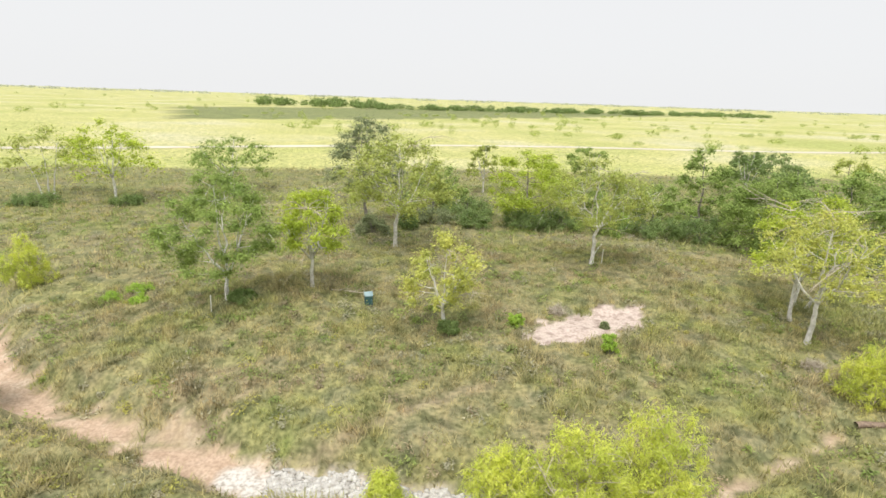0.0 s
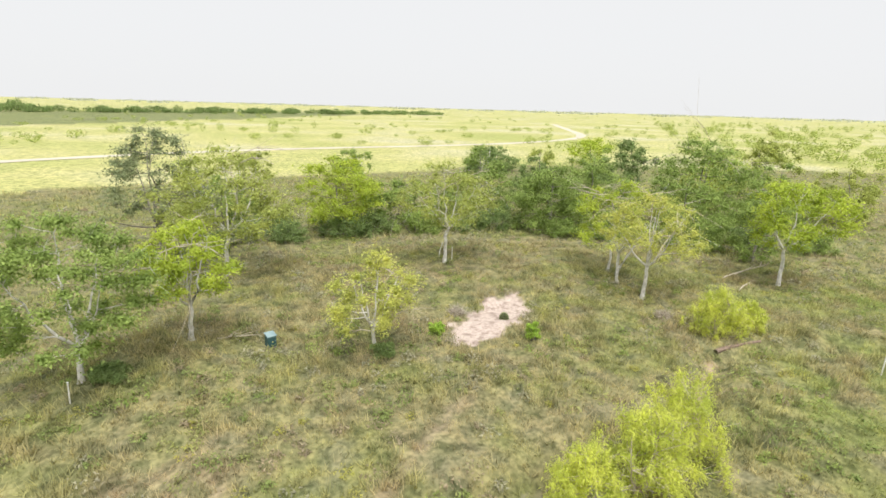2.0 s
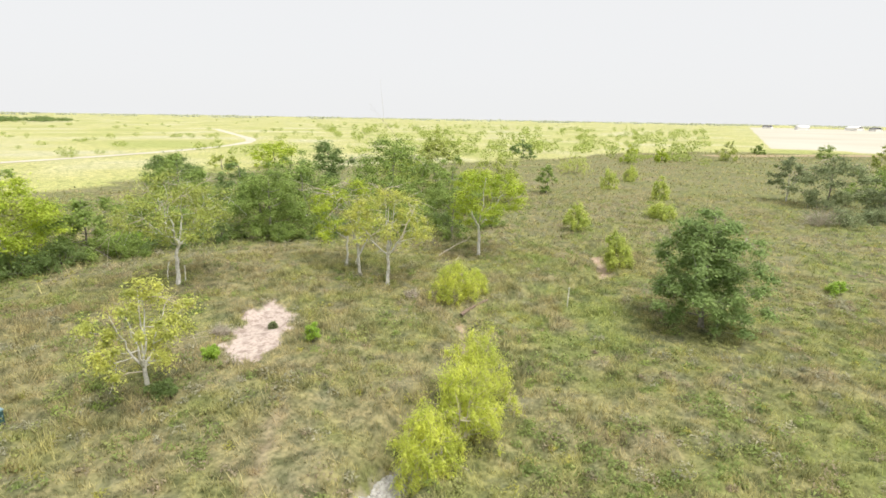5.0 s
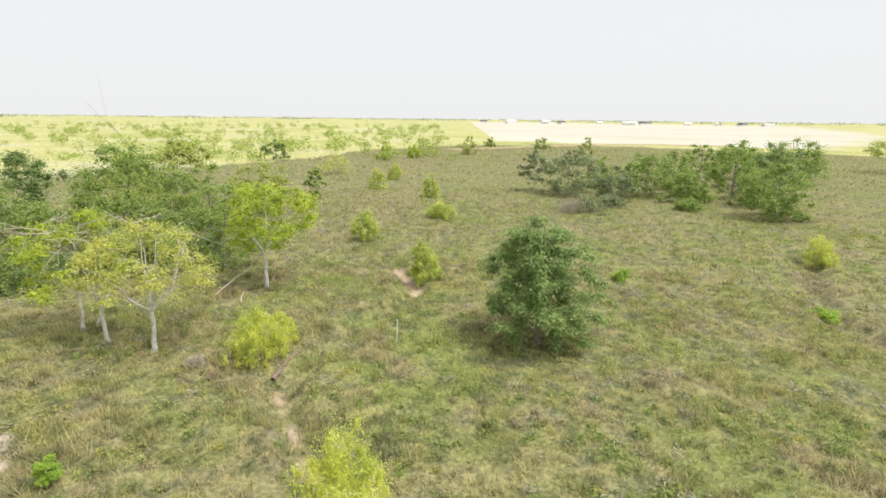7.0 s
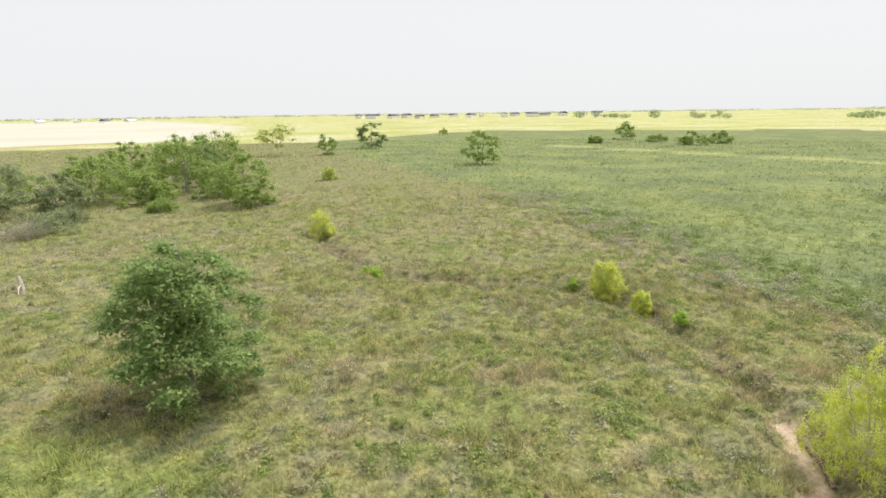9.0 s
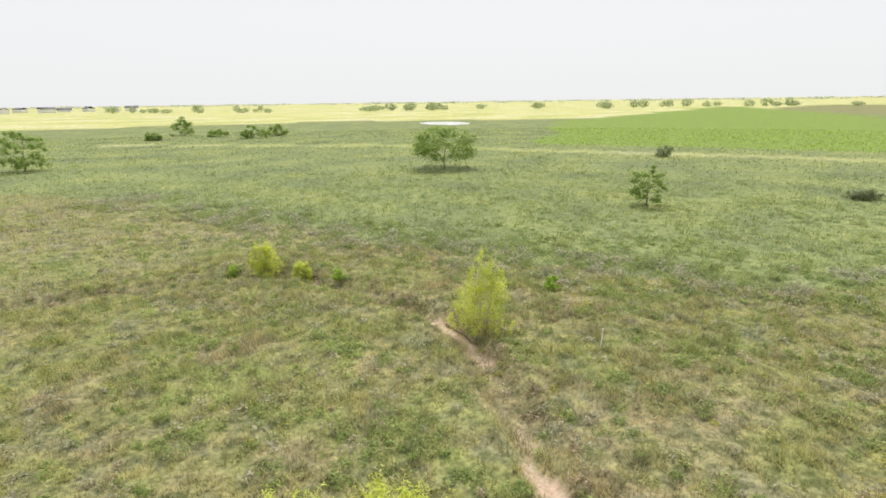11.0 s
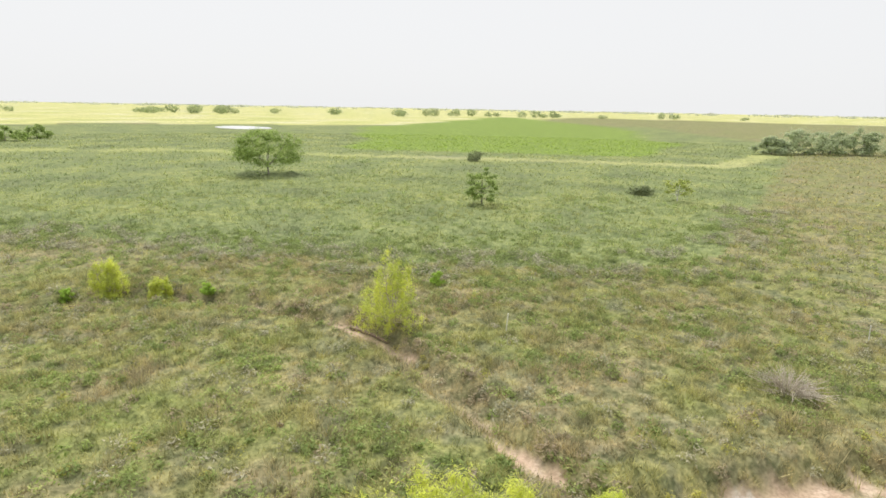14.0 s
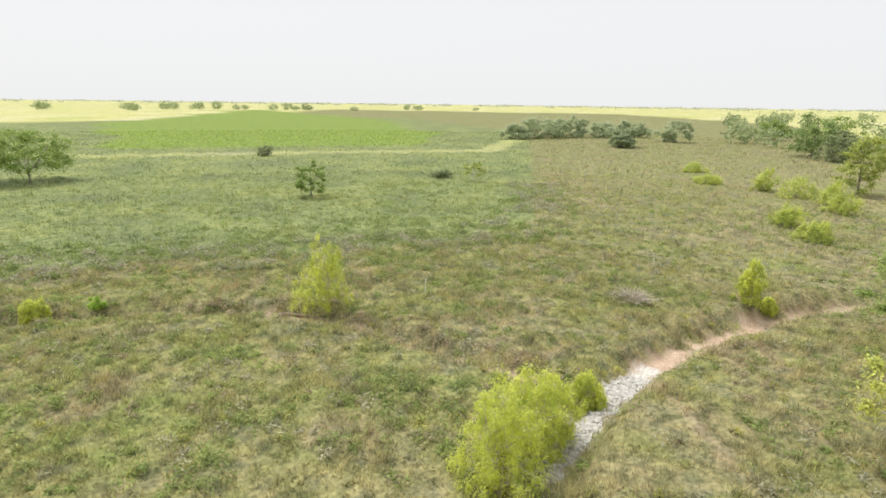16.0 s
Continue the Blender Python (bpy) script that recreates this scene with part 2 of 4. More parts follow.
def meadow_colour(t, blade):
    """The colour of grass and weeds over the land, by zone and patch."""
    zone = t.nodes.new("ShaderNodeAttribute")
    zone.attribute_name = "zone"
    sep = t.nodes.new("ShaderNodeSeparateColor")
    t.links.new(zone.outputs["Color"], sep.inputs[0])
    patch = ramp(t, noise_node(t, 0.16, 5), [(0.34, STRAW), (0.44, OLIVE), (0.56, OLIVE_GREEN), (0.66, GREEN)])
    small = ramp(t, noise_node(t, 0.75, 3), [(0.36, GREY_WEED), (0.48, OLIVE), (0.58, LIGHT_OLIVE), (0.7, GREEN)])
    near = mix(t, 0.6, patch, small)
    field = ramp(t, noise_node(t, 0.09, 5), [(0.33, FIELD_DARK), (0.5, FIELD_GREEN), (0.68, FIELD_LIGHT)])
    far = ramp(t, noise_node(t, 0.02, 6), [(0.36, FAR_SUN_GREEN), (0.5, FAR_SUN_YELLOW), (0.66, FAR_SUN_PALE)])
    near = mix(t, zone.outputs["Alpha"], near, ramp(t, noise_node(t, 1.1, 4), [(0.4, STRAW), (0.6, DRY_BROWN)]))
    c = mix(t, sep.outputs[0], near, field)
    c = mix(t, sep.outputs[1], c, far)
    c = mix(t, sep.outputs[2], c, LUSH_GREEN)
    c = mix(t, 1.0, c, ramp(t, noise_node(t, 1.5, 6), [(0.34, (0.6, 0.66, 0.58)), (0.5, (1.0, 1.0, 1.0)), (0.66, (1.3, 1.24, 1.22))]), "MULTIPLY")
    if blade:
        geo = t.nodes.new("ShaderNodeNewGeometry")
        # blades brightened in colour to offset the shade they lie in
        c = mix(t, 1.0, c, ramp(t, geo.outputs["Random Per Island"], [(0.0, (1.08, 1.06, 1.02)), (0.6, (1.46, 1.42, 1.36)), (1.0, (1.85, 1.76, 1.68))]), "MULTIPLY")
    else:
        # ground darkened: shade of the gaps between tufts painted in
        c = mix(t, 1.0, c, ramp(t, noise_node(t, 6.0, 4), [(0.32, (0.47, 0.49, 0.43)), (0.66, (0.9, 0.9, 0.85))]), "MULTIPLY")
    return c


LIGHT_OLIVE = (0.32, 0.315, 0.145)
STRAW, OLIVE, OLIVE_GREEN, GREEN, GREY_WEED, DRY_BROWN = (0.345, 0.31, 0.19), (0.28, 0.27, 0.13), (0.24, 0.26, 0.105), (0.21, 0.25, 0.088), (0.30, 0.285, 0.20), (0.29, 0.24, 0.16)
FIELD_DARK, FIELD_GREEN, FIELD_LIGHT, LUSH_GREEN = (0.20, 0.235, 0.12), (0.25, 0.295, 0.13), (0.32, 0.35, 0.145), (0.245, 0.335, 0.075)
# far pasture: yellow grass, brightened in colour as if in sunshine
FAR_SUN_GREEN, FAR_SUN_YELLOW, FAR_SUN_PALE = (0.5, 0.53, 0.2), (0.63, 0.61, 0.28), (0.68, 0.65, 0.44)


def ground_material():
    m, t, b = material("meadow_ground", 1.0)
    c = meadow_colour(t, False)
    bare = t.nodes.new("ShaderNodeAttribute")
    bare.attribute_name = "bare"
    sep = t.nodes.new("ShaderNodeSeparateColor")
    t.links.new(bare.outputs["Color"], sep.inputs[0])
    soil = ramp(t, noise_node(t, 1.3, 6), [(0.3, (0.41, 0.30, 0.215)), (0.55, (0.50, 0.38, 0.285)), (0.75, (0.57, 0.465, 0.365))])
    soil = mix(t, sep.outputs[2], soil, ramp(t, noise_node(t, 2.2, 6), [(0.38, (0.36, 0.29, 0.25)), (0.48, (0.52, 0.43, 0.38)), (0.7, (0.57, 0.49, 0.43))]))
    soil = mix(t, 1.0, soil, ramp(t, noise_node(t, 9, 5), [(0.3, (0.72, 0.7, 0.68)), (0.6, (1.05, 1.05, 1.05))]), "MULTIPLY")
    # sunlit far field: its brightness is painted as a pale tone
    c = mix(t, bare.outputs["Alpha"], c, ramp(t, noise_node(t, 0.01, 4), [(0.3, (0.48, 0.45, 0.36)), (0.7, (0.55, 0.52, 0.44))]))
    c = mix(t, sep.outputs[0], c, soil)
    c = mix(t, sep.outputs[1], c, ramp(t, noise_node(t, 8, 2), [(0.35, (0.35, 0.32, 0.28)), (0.6, (0.6, 0.57, 0.53))]))
    t.links.new(c, b.inputs["Base Color"])
    bump = t.nodes.new("ShaderNodeBump")
    bump.inputs["Strength"].default_value, bump.inputs["Distance"].default_value = 0.5, 0.08
    t.links.new(noise_node(t, 5, 6), bump.inputs["Height"])
    t.links.new(bump.outputs[0], b.inputs["Normal"])
    return m


def leafy(name, colour, spread=0.3, through_light=0.45):
    """A leaf: diffuse, a little light passes, each leaf differs."""
    m, t, b = material(name, 0.65)
    geo = t.nodes.new("ShaderNodeNewGeometry")
    lo, hi = tuple(v * (1 - spread) for v in colour), tuple(v * (1 + spread) for v in colour)
    c = ramp(t, geo.outputs["Random Per Island"], [(0.0, lo), (0.5, colour), (1.0, hi)]) if isinstance(colour, tuple) else colour
    c = mix(t, 0.5, c, mix(t, 1.0, c, ramp(t, noise_node(t, 0.9, 3), [(0.35, (0.72, 0.8, 0.7)), (0.65, (1.35, 1.28, 1.2))]), "MULTIPLY"))
    t.links.new(c, b.inputs["Base Color"])
    tr, ms = t.nodes.new("ShaderNodeBsdfTranslucent"), t.nodes.new("ShaderNodeMixShader")
    t.links.new(c, tr.inputs[0])
    ms.inputs[0].default_value = through_light
    t.links.new(b.outputs[0], ms.inputs[1])
    t.links.new(tr.outputs[0], ms.inputs[2])
    t.links.new(ms.outputs[0], t.nodes["Material Output"].inputs[0])
    return m


def grass_material():
    m, t, b = material("grass_blades", 0.8)
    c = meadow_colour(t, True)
    t.links.new(c, b.inputs["Base Color"])
    tr, ms = t.nodes.new("ShaderNodeBsdfTranslucent"), t.nodes.new("ShaderNodeMixShader")
    t.links.new(c, tr.inputs[0])
    ms.inputs[0].default_value = 0.4
    t.links.new(b.outputs[0], ms.inputs[1])
    t.links.new(tr.outputs[0], ms.inputs[2])
    t.links.new(ms.outputs[0], t.nodes["Material Output"].inputs[0])
    return m


def mottled(name, lo, hi, scale, rough=0.9, bump_by=0.3, metal=0.0):
    m, t, b = material(name, rough)
    t.links.new(ramp(t, noise_node(t, scale, 5), [(0.3, lo), (0.7, hi)]), b.inputs["Base Color"])
    b.inputs["Metallic"].default_value = metal
    bump = t.nodes.new("ShaderNodeBump")
    bump.inputs["Strength"].default_value, bump.inputs["Distance"].default_value = bump_by, 0.02
    t.links.new(noise_node(t, scale * 3, 4), bump.inputs["Height"])
    t.links.new(bump.outputs[0], b.inputs["Normal"])
    return m


M_GROUND, M_GRASS = ground_material(), grass_material()
LEAF = {
    "lime": leafy("lime_leaves", (0.47, 0.56, 0.085)),
    "yellow": leafy("yellowing_leaves", (0.58, 0.6, 0.17)),
    "olive": leafy("olive_leaves", (0.43, 0.48, 0.14)),
    "mid": leafy("green_leaves", (0.31, 0.405, 0.12)),
    "dark": leafy("dark_green_leaves", (0.24, 0.325, 0.12)),
    "oak": leafy("oak_leaves", (0.285, 0.385, 0.145)),
    "grey": leafy("grey_green_leaves", (0.3, 0.345, 0.19)),
    "willow": leafy("willow_leaves", (0.66, 0.71, 0.17), 0.22, 0.58),
    "bright": leafy("bright_green_leaves", (0.4, 0.56, 0.1)),
    "scrub": leafy("pasture_scrub_leaves", (0.40, 0.47, 0.14)),
    # distance haze is mixed into this leaf colour
    "far": leafy("haze_pale_leaves", (0.5, 0.53, 0.44)),
    "soft": leafy("soft_willow_leaves", (0.58, 0.64, 0.19), 0.22, 0.58),
    # grey-green of the western clump, lightened to carry the haze
    "pale": leafy("haze_pale_grey_green_leaves", (0.45, 0.51, 0.33), 0.2, 0.6),
    # far tree row: leaf green with painted haze
    "hazy": leafy("haze_tinted_field_leaves", (0.36, 0.42, 0.23)),
}
M_BARK = mottled("pale_bark", (0.45, 0.43, 0.40), (0.80, 0.78, 0.74), 6)
M_BARK_DARK = mottled("grey_bark", (0.16, 0.14, 0.12), (0.36, 0.33, 0.29), 6)
M_TWIG = mottled("dead_wood_bark", (0.42, 0.36, 0.28), (0.62, 0.56, 0.47), 8)
M_LOG = mottled("weathered_log", (0.13, 0.09, 0.07), (0.34, 0.26, 0.2), 7)
M_STONE = mottled("white_limestone", (0.34, 0.32, 0.29), (0.58, 0.57, 0.54), 5)
M_SAND = mottled("pale_sand_road", (0.50, 0.46, 0.37), (0.60, 0.56, 0.46), 0.1)
M_BOX = mottled("teal_green_paint", (0.035, 0.085, 0.085), (0.055, 0.12, 0.12), 3, 0.45, 0.05)
M_LID = mottled("faded_lid_paint", (0.20, 0.30, 0.32), (0.30, 0.40, 0.42), 4, 0.4, 0.05)
M_STAKE = mottled("white_stake", (0.70, 0.69, 0.66), (0.85, 0.84, 0.8), 9, 0.6, 0.1)
M_WALL = mottled("white_siding", (0.74, 0.73, 0.70), (0.86, 0.85, 0.82), 0.4)
M_ROOF = mottled("grey_roof", (0.10, 0.10, 0.11), (0.2, 0.2, 0.21), 0.5)
M_PANE = mottled("dark_window", (0.03, 0.035, 0.04), (0.06, 0.065, 0.07), 1, 0.2, 0.0)
M_WATER, _t, _b = material("sky_pale_pond_water", 0.12)
# whitish base colour imitates the reflected sky
_b.inputs["Base Color"].default_value = (0.6, 0.6, 0.58, 1)
_b.inputs["Specular IOR Level"].default_value = 0.8


# ---- the land ----
def axis(centre_lo, centre_hi, cell, grow, reach):
    core = np.arange(centre_lo, centre_hi + cell / 2, cell)
    out, s = [], cell
    d = 0.0
    while d < reach:
        s *= grow
        d += s
        out.append(d)
    out = np.array(out)
    return np.concatenate([centre_lo - out[::-1], core, centre_hi + out])


def build_ground():
    xs, ys = axis(-20, 32, 0.3, 1.065, 4300), axis(-14, 34, 0.3, 1.065, 4300)
    gx, gy = np.meshgrid(xs, ys)
    x, y = gx.ravel(), gy.ravel()
    z = land(x, y)
    bare, stone = bareness(x, y)
    z = z - 0.05 * bare
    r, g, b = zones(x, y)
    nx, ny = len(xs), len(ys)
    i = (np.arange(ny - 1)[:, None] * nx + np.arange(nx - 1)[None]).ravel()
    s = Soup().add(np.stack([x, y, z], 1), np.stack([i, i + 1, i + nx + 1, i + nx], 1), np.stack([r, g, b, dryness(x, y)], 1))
    me = s.mesh("ground", M_GROUND, True)
    at = me.color_attributes.new("bare", "FLOAT_COLOR", "POINT")
    pink = inside(x, y, [(2, 19), (2, 28), (12, 28), (12, 19)]) * 1.0
    at.data.foreach_set("color", np.stack([np.maximum(bare, stone), stone, pink, 1.0 * inside(x, y, SUNLIT_FIELD)], 1).astype(np.float32).ravel())
    tagged(new("ground", me), "rough olive and straw coloured meadow with bare sandy gullies", "ground", "", "structure")


build_ground()


def strip(name, line, width, lift, mat):
    """A ribbon laid on the land."""
    pts = []
    for (ax, ay), (bx, by) in zip(line, line[1:]):
        n = max(2, int(math.hypot(bx - ax, by - ay) / 4))
        pts += [(ax + (bx - ax) * k / n, ay + (by - ay) * k / n) for k in range(n)]
    pts.append(line[-1])
    p = np.array(pts, float)
    for _ in range(90):
        p[1:-1] = 0.5 * p[1:-1] + 0.25 * (p[:-2] + p[2:])
    tan = np.gradient(p, axis=0)
    tan /= np.linalg.norm(tan, axis=1)[:, None]
    side = np.stack([-tan[:, 1], tan[:, 0]], 1) * (width / 2)
    wob = 1 + 0.35 * (vnoise(p[:, 0], p[:, 1], 9, 3) - 0.5)[:, None]
    v = np.concatenate([p + side * wob, p - side * wob])
    v = np.column_stack([v, land(v[:, 0], v[:, 1]) + lift])
    k = np.arange(len(p) - 1)
    return new(name, Soup().add(v, np.stack([k, k + 1, k + 1 + len(p), k + len(p)], 1)).mesh(name, mat, True))


tagged(strip("road", [(-160, 70), (-100, 84), (-64, 92), (-42, 106), (-26, 118), (20, 137), (75, 136), (110, 146), (158, 168), (198, 222), (280, 330)], 4.0, 0.06, M_SAND),
       "pale sandy farm road across the yellow pasture", "road", "", "structure")


M_MARGIN = mottled("dry_reddish_margin", (0.34, 0.25, 0.15), (0.44, 0.36, 0.22), 0.2)
tagged(strip("field_margin", [(185, 8), (205, -14), (236, -50), (248, -80), (236, -112)], 9.0, 0.05, M_MARGIN), "reddish dry grass margin of a pale field", "field margin", "", "structure")


def pond():
    n = 40
    a = np.arange(n) * 2 * math.pi / n
    r = 1 + 0.25 * (vnoise(np.cos(a) * 2 + 9, np.sin(a) * 2, 0.8, 4) - 0.5)
    v = np.stack([-60 + 11.5 * r * np.cos(a), -248 + 21 * r * np.sin(a), np.full(n, -0.29)], 1)
    v = np.concatenate([v, [[-60, -248, -0.29]]])
    f = np.array([[i, (i + 1) % n, n] for i in range(n)])
    tagged(new("water", Soup().add(v, f).mesh("water", M_WATER)), "still stock pond in the green field, pale sky reflection in its colour", "pond", "", "structure")


pond()


# ---- trees ----
def tree(name, label, category, x, y, h, w, leaf, bark=None, clear=0.3, clumps=46, leaves=60, size=0.15, slim=0.6, seed=1, stems=1, lean=(0, 0), fill=0.42, flat=0.62, dead=0, group="", droop=0.0, taper=0.3, knot=0.115):
    """A tree: tapered trunk, limbs that reach each clump of the crown, many single leaves, and bare dead twigs."""
    rng = np.random.default_rng(seed * 7919 + 11)
    bark = bark or (M_BARK if clear >= 0.2 else M_BARK_DARK)
    root = thing(name, x, y, ground_at(x, y) - 0.05, label, category, group)
    wood, limbs, crown, bare = Soup(), Soup(), Soup(), Soup()
    r0 = 0.014 * h + 0.03
    nodes = []
    lean = np.array([lean[0], lean[1]])
    forks = stems == 1 and clear >= 0.2
    for _ in range(stems):
        off = rng.normal(0, 0.10 * w, 2) if stems > 1 else np.zeros(2)
        away = off * (2.2 if stems > 1 else 0) + lean * h
        k = np.linspace(0, 1, 9)
        top = clear * h * rng.uniform(0.85, 1.05) if forks else h * (0.86 if stems == 1 else rng.uniform(0.6, 0.85))
        wig = np.cumsum(rng.normal(0, 0.018 * top, (9, 2)), axis=0) * k[:, None] ** 0.5
        pts = np.column_stack([off * 0.5 + away * (top / h) * (k ** 1.3)[:, None] + wig, k * top])
        rad = (r0 / stems ** 0.4) * (1 - (0.25 if forks else 0.86) * k) * (1 + 0.45 * np.exp(-k * 16))
        wood.tube(pts, rad, 8)
        nodes += [(q, rr) for q, rr in zip(pts, rad) if q[2] > clear * h * 0.75]
    if forks:                                  # main limbs that spread from the fork
        turn, count = rng.uniform(0, 6.28), 5
        for i in range(count):
            ang = turn + i * 2 * math.pi / count + rng.normal(0, 0.25)
            out = w * (0.06 if i == 0 else rng.uniform(0.2, 0.34))
            end = np.array([lean[0] * h + math.cos(ang) * out, lean[1] * h + math.sin(ang) * out, h * (0.88 if i == 0 else rng.uniform(0.62, 0.82))])
            k = np.linspace(0, 1, 8)[:, None]
            arm = pts[-1] + (end - pts[-1]) * np.hstack([k ** 0.85, k ** 0.85, k ** 1.15]) + rng.normal(0, 0.012 * h, (8, 3)) * np.sin(k * math.pi)
            rad = r0 * rng.uniform(0.4, 0.58) * (1 - 0.85 * k[:, 0]) + 0.006
            limbs.tube(arm, rad, 6)
            nodes += [(q, rr) for q, rr in zip(arm[2:], rad[2:])]
    rc = w * knot * (1.2 if size >= 0.2 else 1.0)
    lo, hi = (clear if clear >= 0.2 else clear - 0.12) * h, h - 0.4 * rc
    mid, half = (lo + hi) / 2, (hi - lo) / 2
    cs = []
    tries = 0
    while len(cs) < clumps and tries < clumps * 30:
        tries += 1
        d = rng.normal(0, 1, 3)
        d /= np.linalg.norm(d)
        r = rng.uniform(fill, 1.0) ** 0.6
        bulge = 1.03 + 0.18 * math.sin(3.1 * d[0] + seed) * math.sin(2.7 * d[1] + 2.3 * d[2] + 1.7 * seed)
        wide = math.sqrt(1 - abs(d[2]) ** (2.3 if d[2] > 0 else 4.5)) / (math.hypot(d[0], d[1]) + 1e-6) * (w / 2 - 0.15 * rc)
        p = np.array([d[0] * wide, d[1] * wide, d[2] * half]) * r * bulge
        shrink = 1 - taper * np.clip(p[2] / half, -0.2, 1)
        p[:2] *= shrink
        p += (lean[0] * h, lean[1] * h, mid)
        if p[2] > h * 0.99 or p[2] < max(lo * 0.8, 0.12 * min(h, 2)):
            continue
        if not cs or np.min(np.linalg.norm((np.array(cs) - p) * (1, 1, 1.4), axis=1)) > w * 0.74 * knot:
            cs.append(p)
    axis_xy = lean * h
    cs.sort(key=lambda p: np.hypot(*(p[:2] - axis_xy)) + 0.2 * abs(p[2] - mid))
    for p in cs:
        nq = np.array([q for q, rr in nodes])
        nr = np.array([rr for q, rr in nodes])
        best = int(np.argmin(np.linalg.norm(nq - p, axis=1) + 1.6 * np.maximum(0, nq[:, 2] + 0.1 - p[2]) + 0.5 * (nr < 0.012)))
        q, rr = nodes[best]
        m = (p + q) / 2 + rng.normal(0, 0.05, 3) * np.linalg.norm(p - q) + np.array([0, 0, -0.07 * np.linalg.norm(p - q)])
        a = np.linspace(0, 1, 5)[:, None]
        path = (1 - a) ** 2 * q + 2 * a * (1 - a) * m + a ** 2 * p
        r1 = max(0.01, min(rr * 0.66, 0.028 * np.linalg.norm(p - q) + 0.01))
        rads = np.linspace(r1, 0.007, 5)
        limbs.tube(path, rads, 5 if size < 0.24 else 3)
        nodes += [(path[i], rads[i]) for i in (1, 2, 3, 4)]
        for _ in range(2 if size < 0.2 else 0):
            e = p + rng.normal(0, 0.085 * w, 3)
            limbs.tube(np.array([p * 0.7 + path[3] * 0.3, (p + e) / 2 + rng.normal(0, 0.02, 3), e]), [0.008, 0.006, 0.004], 3)
    n = int(leaves * (1.0 if slim < 0.3 else 4.2 if size < 0.16 else 3.0 if size < 0.2 else 1.9 if size < 0.26 else 1.5))
    size *= 0.66 if size < 0.16 else 0.76 if size < 0.2 else 0.92
    for p in cs:
        d = rng.normal(0, 1, (n, 3))
        d /= np.linalg.norm(d, axis=1)[:, None]
        r = np.minimum(np.abs(rng.normal(0, 0.62 if size < 0.2 else 0.5, (n, 1))) + 0.1, 1.6)
        q = p + d * r * rc * rng.uniform(0.75, 1.3, 3) * np.array([1, 1, flat])
        up = d * 0.6 + np.array([0, 0, 0.8]) + rng.normal(0, 0.4, (n, 3))
        up /= np.linalg.norm(up, axis=1)[:, None]
        along = np.cross(up, rng.normal(0, 1, (n, 3)))
        along /= np.linalg.norm(along, axis=1)[:, None] + 1e-9
        along[:, 2] -= droop
        across = np.cross(up, along)
        ln = 1.15 * size * rng.uniform(0.6, 1.35, (n, 1))
        wd = ln * slim * 0.5
        v = np.stack([q - across * wd, q + across * wd, q + along * ln], 1).reshape(-1, 3)
        crown.add(v, np.arange(n)[:, None] * 3 + np.arange(3)[None])
    for _ in range(dead):
        q, rr = nodes[int(rng.integers(0, max(2, len(nodes) // 3)))]
        d = rng.normal(0, 1, 3) * (1, 1, 0.35)
        d /= np.linalg.norm(d)
        ln = rng.uniform(0.25, 0.5) * w
        pts = np.array([q, q + d * ln * 0.4 + (0, 0, 0.05 * ln), q + d * ln * 0.75, q + d * ln + (0, 0, -0.12 * ln)])
        bare.tube(pts, [0.028, 0.02, 0.014, 0.006], 5)
        for k in range(4):
            b = pts[int(rng.integers(1, 3))]
            e = b + (d + rng.normal(0, 0.6, 3)) * ln * 0.4
            bare.tube(np.array([b, (b + e) / 2 + rng.normal(0, 0.03, 3), e]), [0.012, 0.009, 0.004], 4)
    part("trunk", wood.mesh("trunk", bark, True), root)
    if limbs.v:
        part("branching", limbs.mesh("branching", bark, True), root, "", "stuff")
    part("crown", crown.mesh("crown", LEAF[leaf]), root, "", "stuff")
    if bare.v:
        part("dead_wood", bare.mesh("dead_wood", M_TWIG, True), root, "bare grey dead branches", "stuff")
    return root


def bush(name, label, x, y, h, w, leaf, seed, group="", leaves=55, clumps=26, size=0.11, slim=0.5, bark=None, category="bush", droop=0.0, taper=0.2, clear=-0.1, knot=0.115, flat=0.9):
    return tree(name, label, category, x, y, h, w, leaf, bark or M_BARK_DARK, clear, clumps, leaves, size, slim, seed, 4, (0, 0), 0.15, flat, 0, group, droop, taper, knot)


# ---- the trees of the near meadow ----
tree("tree", "airy pale-stemmed tree with several thin trunks and mid-green leaves", "tree", -38.1, 52.4, 7.0, 7.1, "olive", clear=0.35, clumps=44, leaves=45, size=0.2, seed=2, stems=3)
tree("tree", "open tree with lime-green crown and short pale trunk", "tree", -30.9, 51.0, 7.7, 7.7, "lime", clear=0.3, clumps=44, leaves=60, size=0.2, seed=3)
tree("tree", "rounded darker green tree behind a slim one", "tree", -23.3, 59.7, 6.1, 9.0, "mid", clear=0.25, clumps=46, leaves=60, size=0.22, seed=4)
tree("tree", "leafy green tree with a straight grey trunk beside a white stake", "tree", -10.1, 24.4, 6.2, 5.0, "mid", clear=0.22, clumps=62, leaves=95, size=0.15, seed=5, bark=M_BARK, taper=0.15)
tree("tree", "small bright lime tree with dead lower branches", "tree", -6.4, 25.8, 5.1, 3.8, "lime", clear=0.34, clumps=46, leaves=85, size=0.14, seed=6, dead=14)
tree("tree", "tall pale-trunked tree with mid-green open crown", "tree", -3.3, 36.5, 8.0, 7.0, "olive", clear=0.33, clumps=66, leaves=75, size=0.18, seed=7, dead=6)
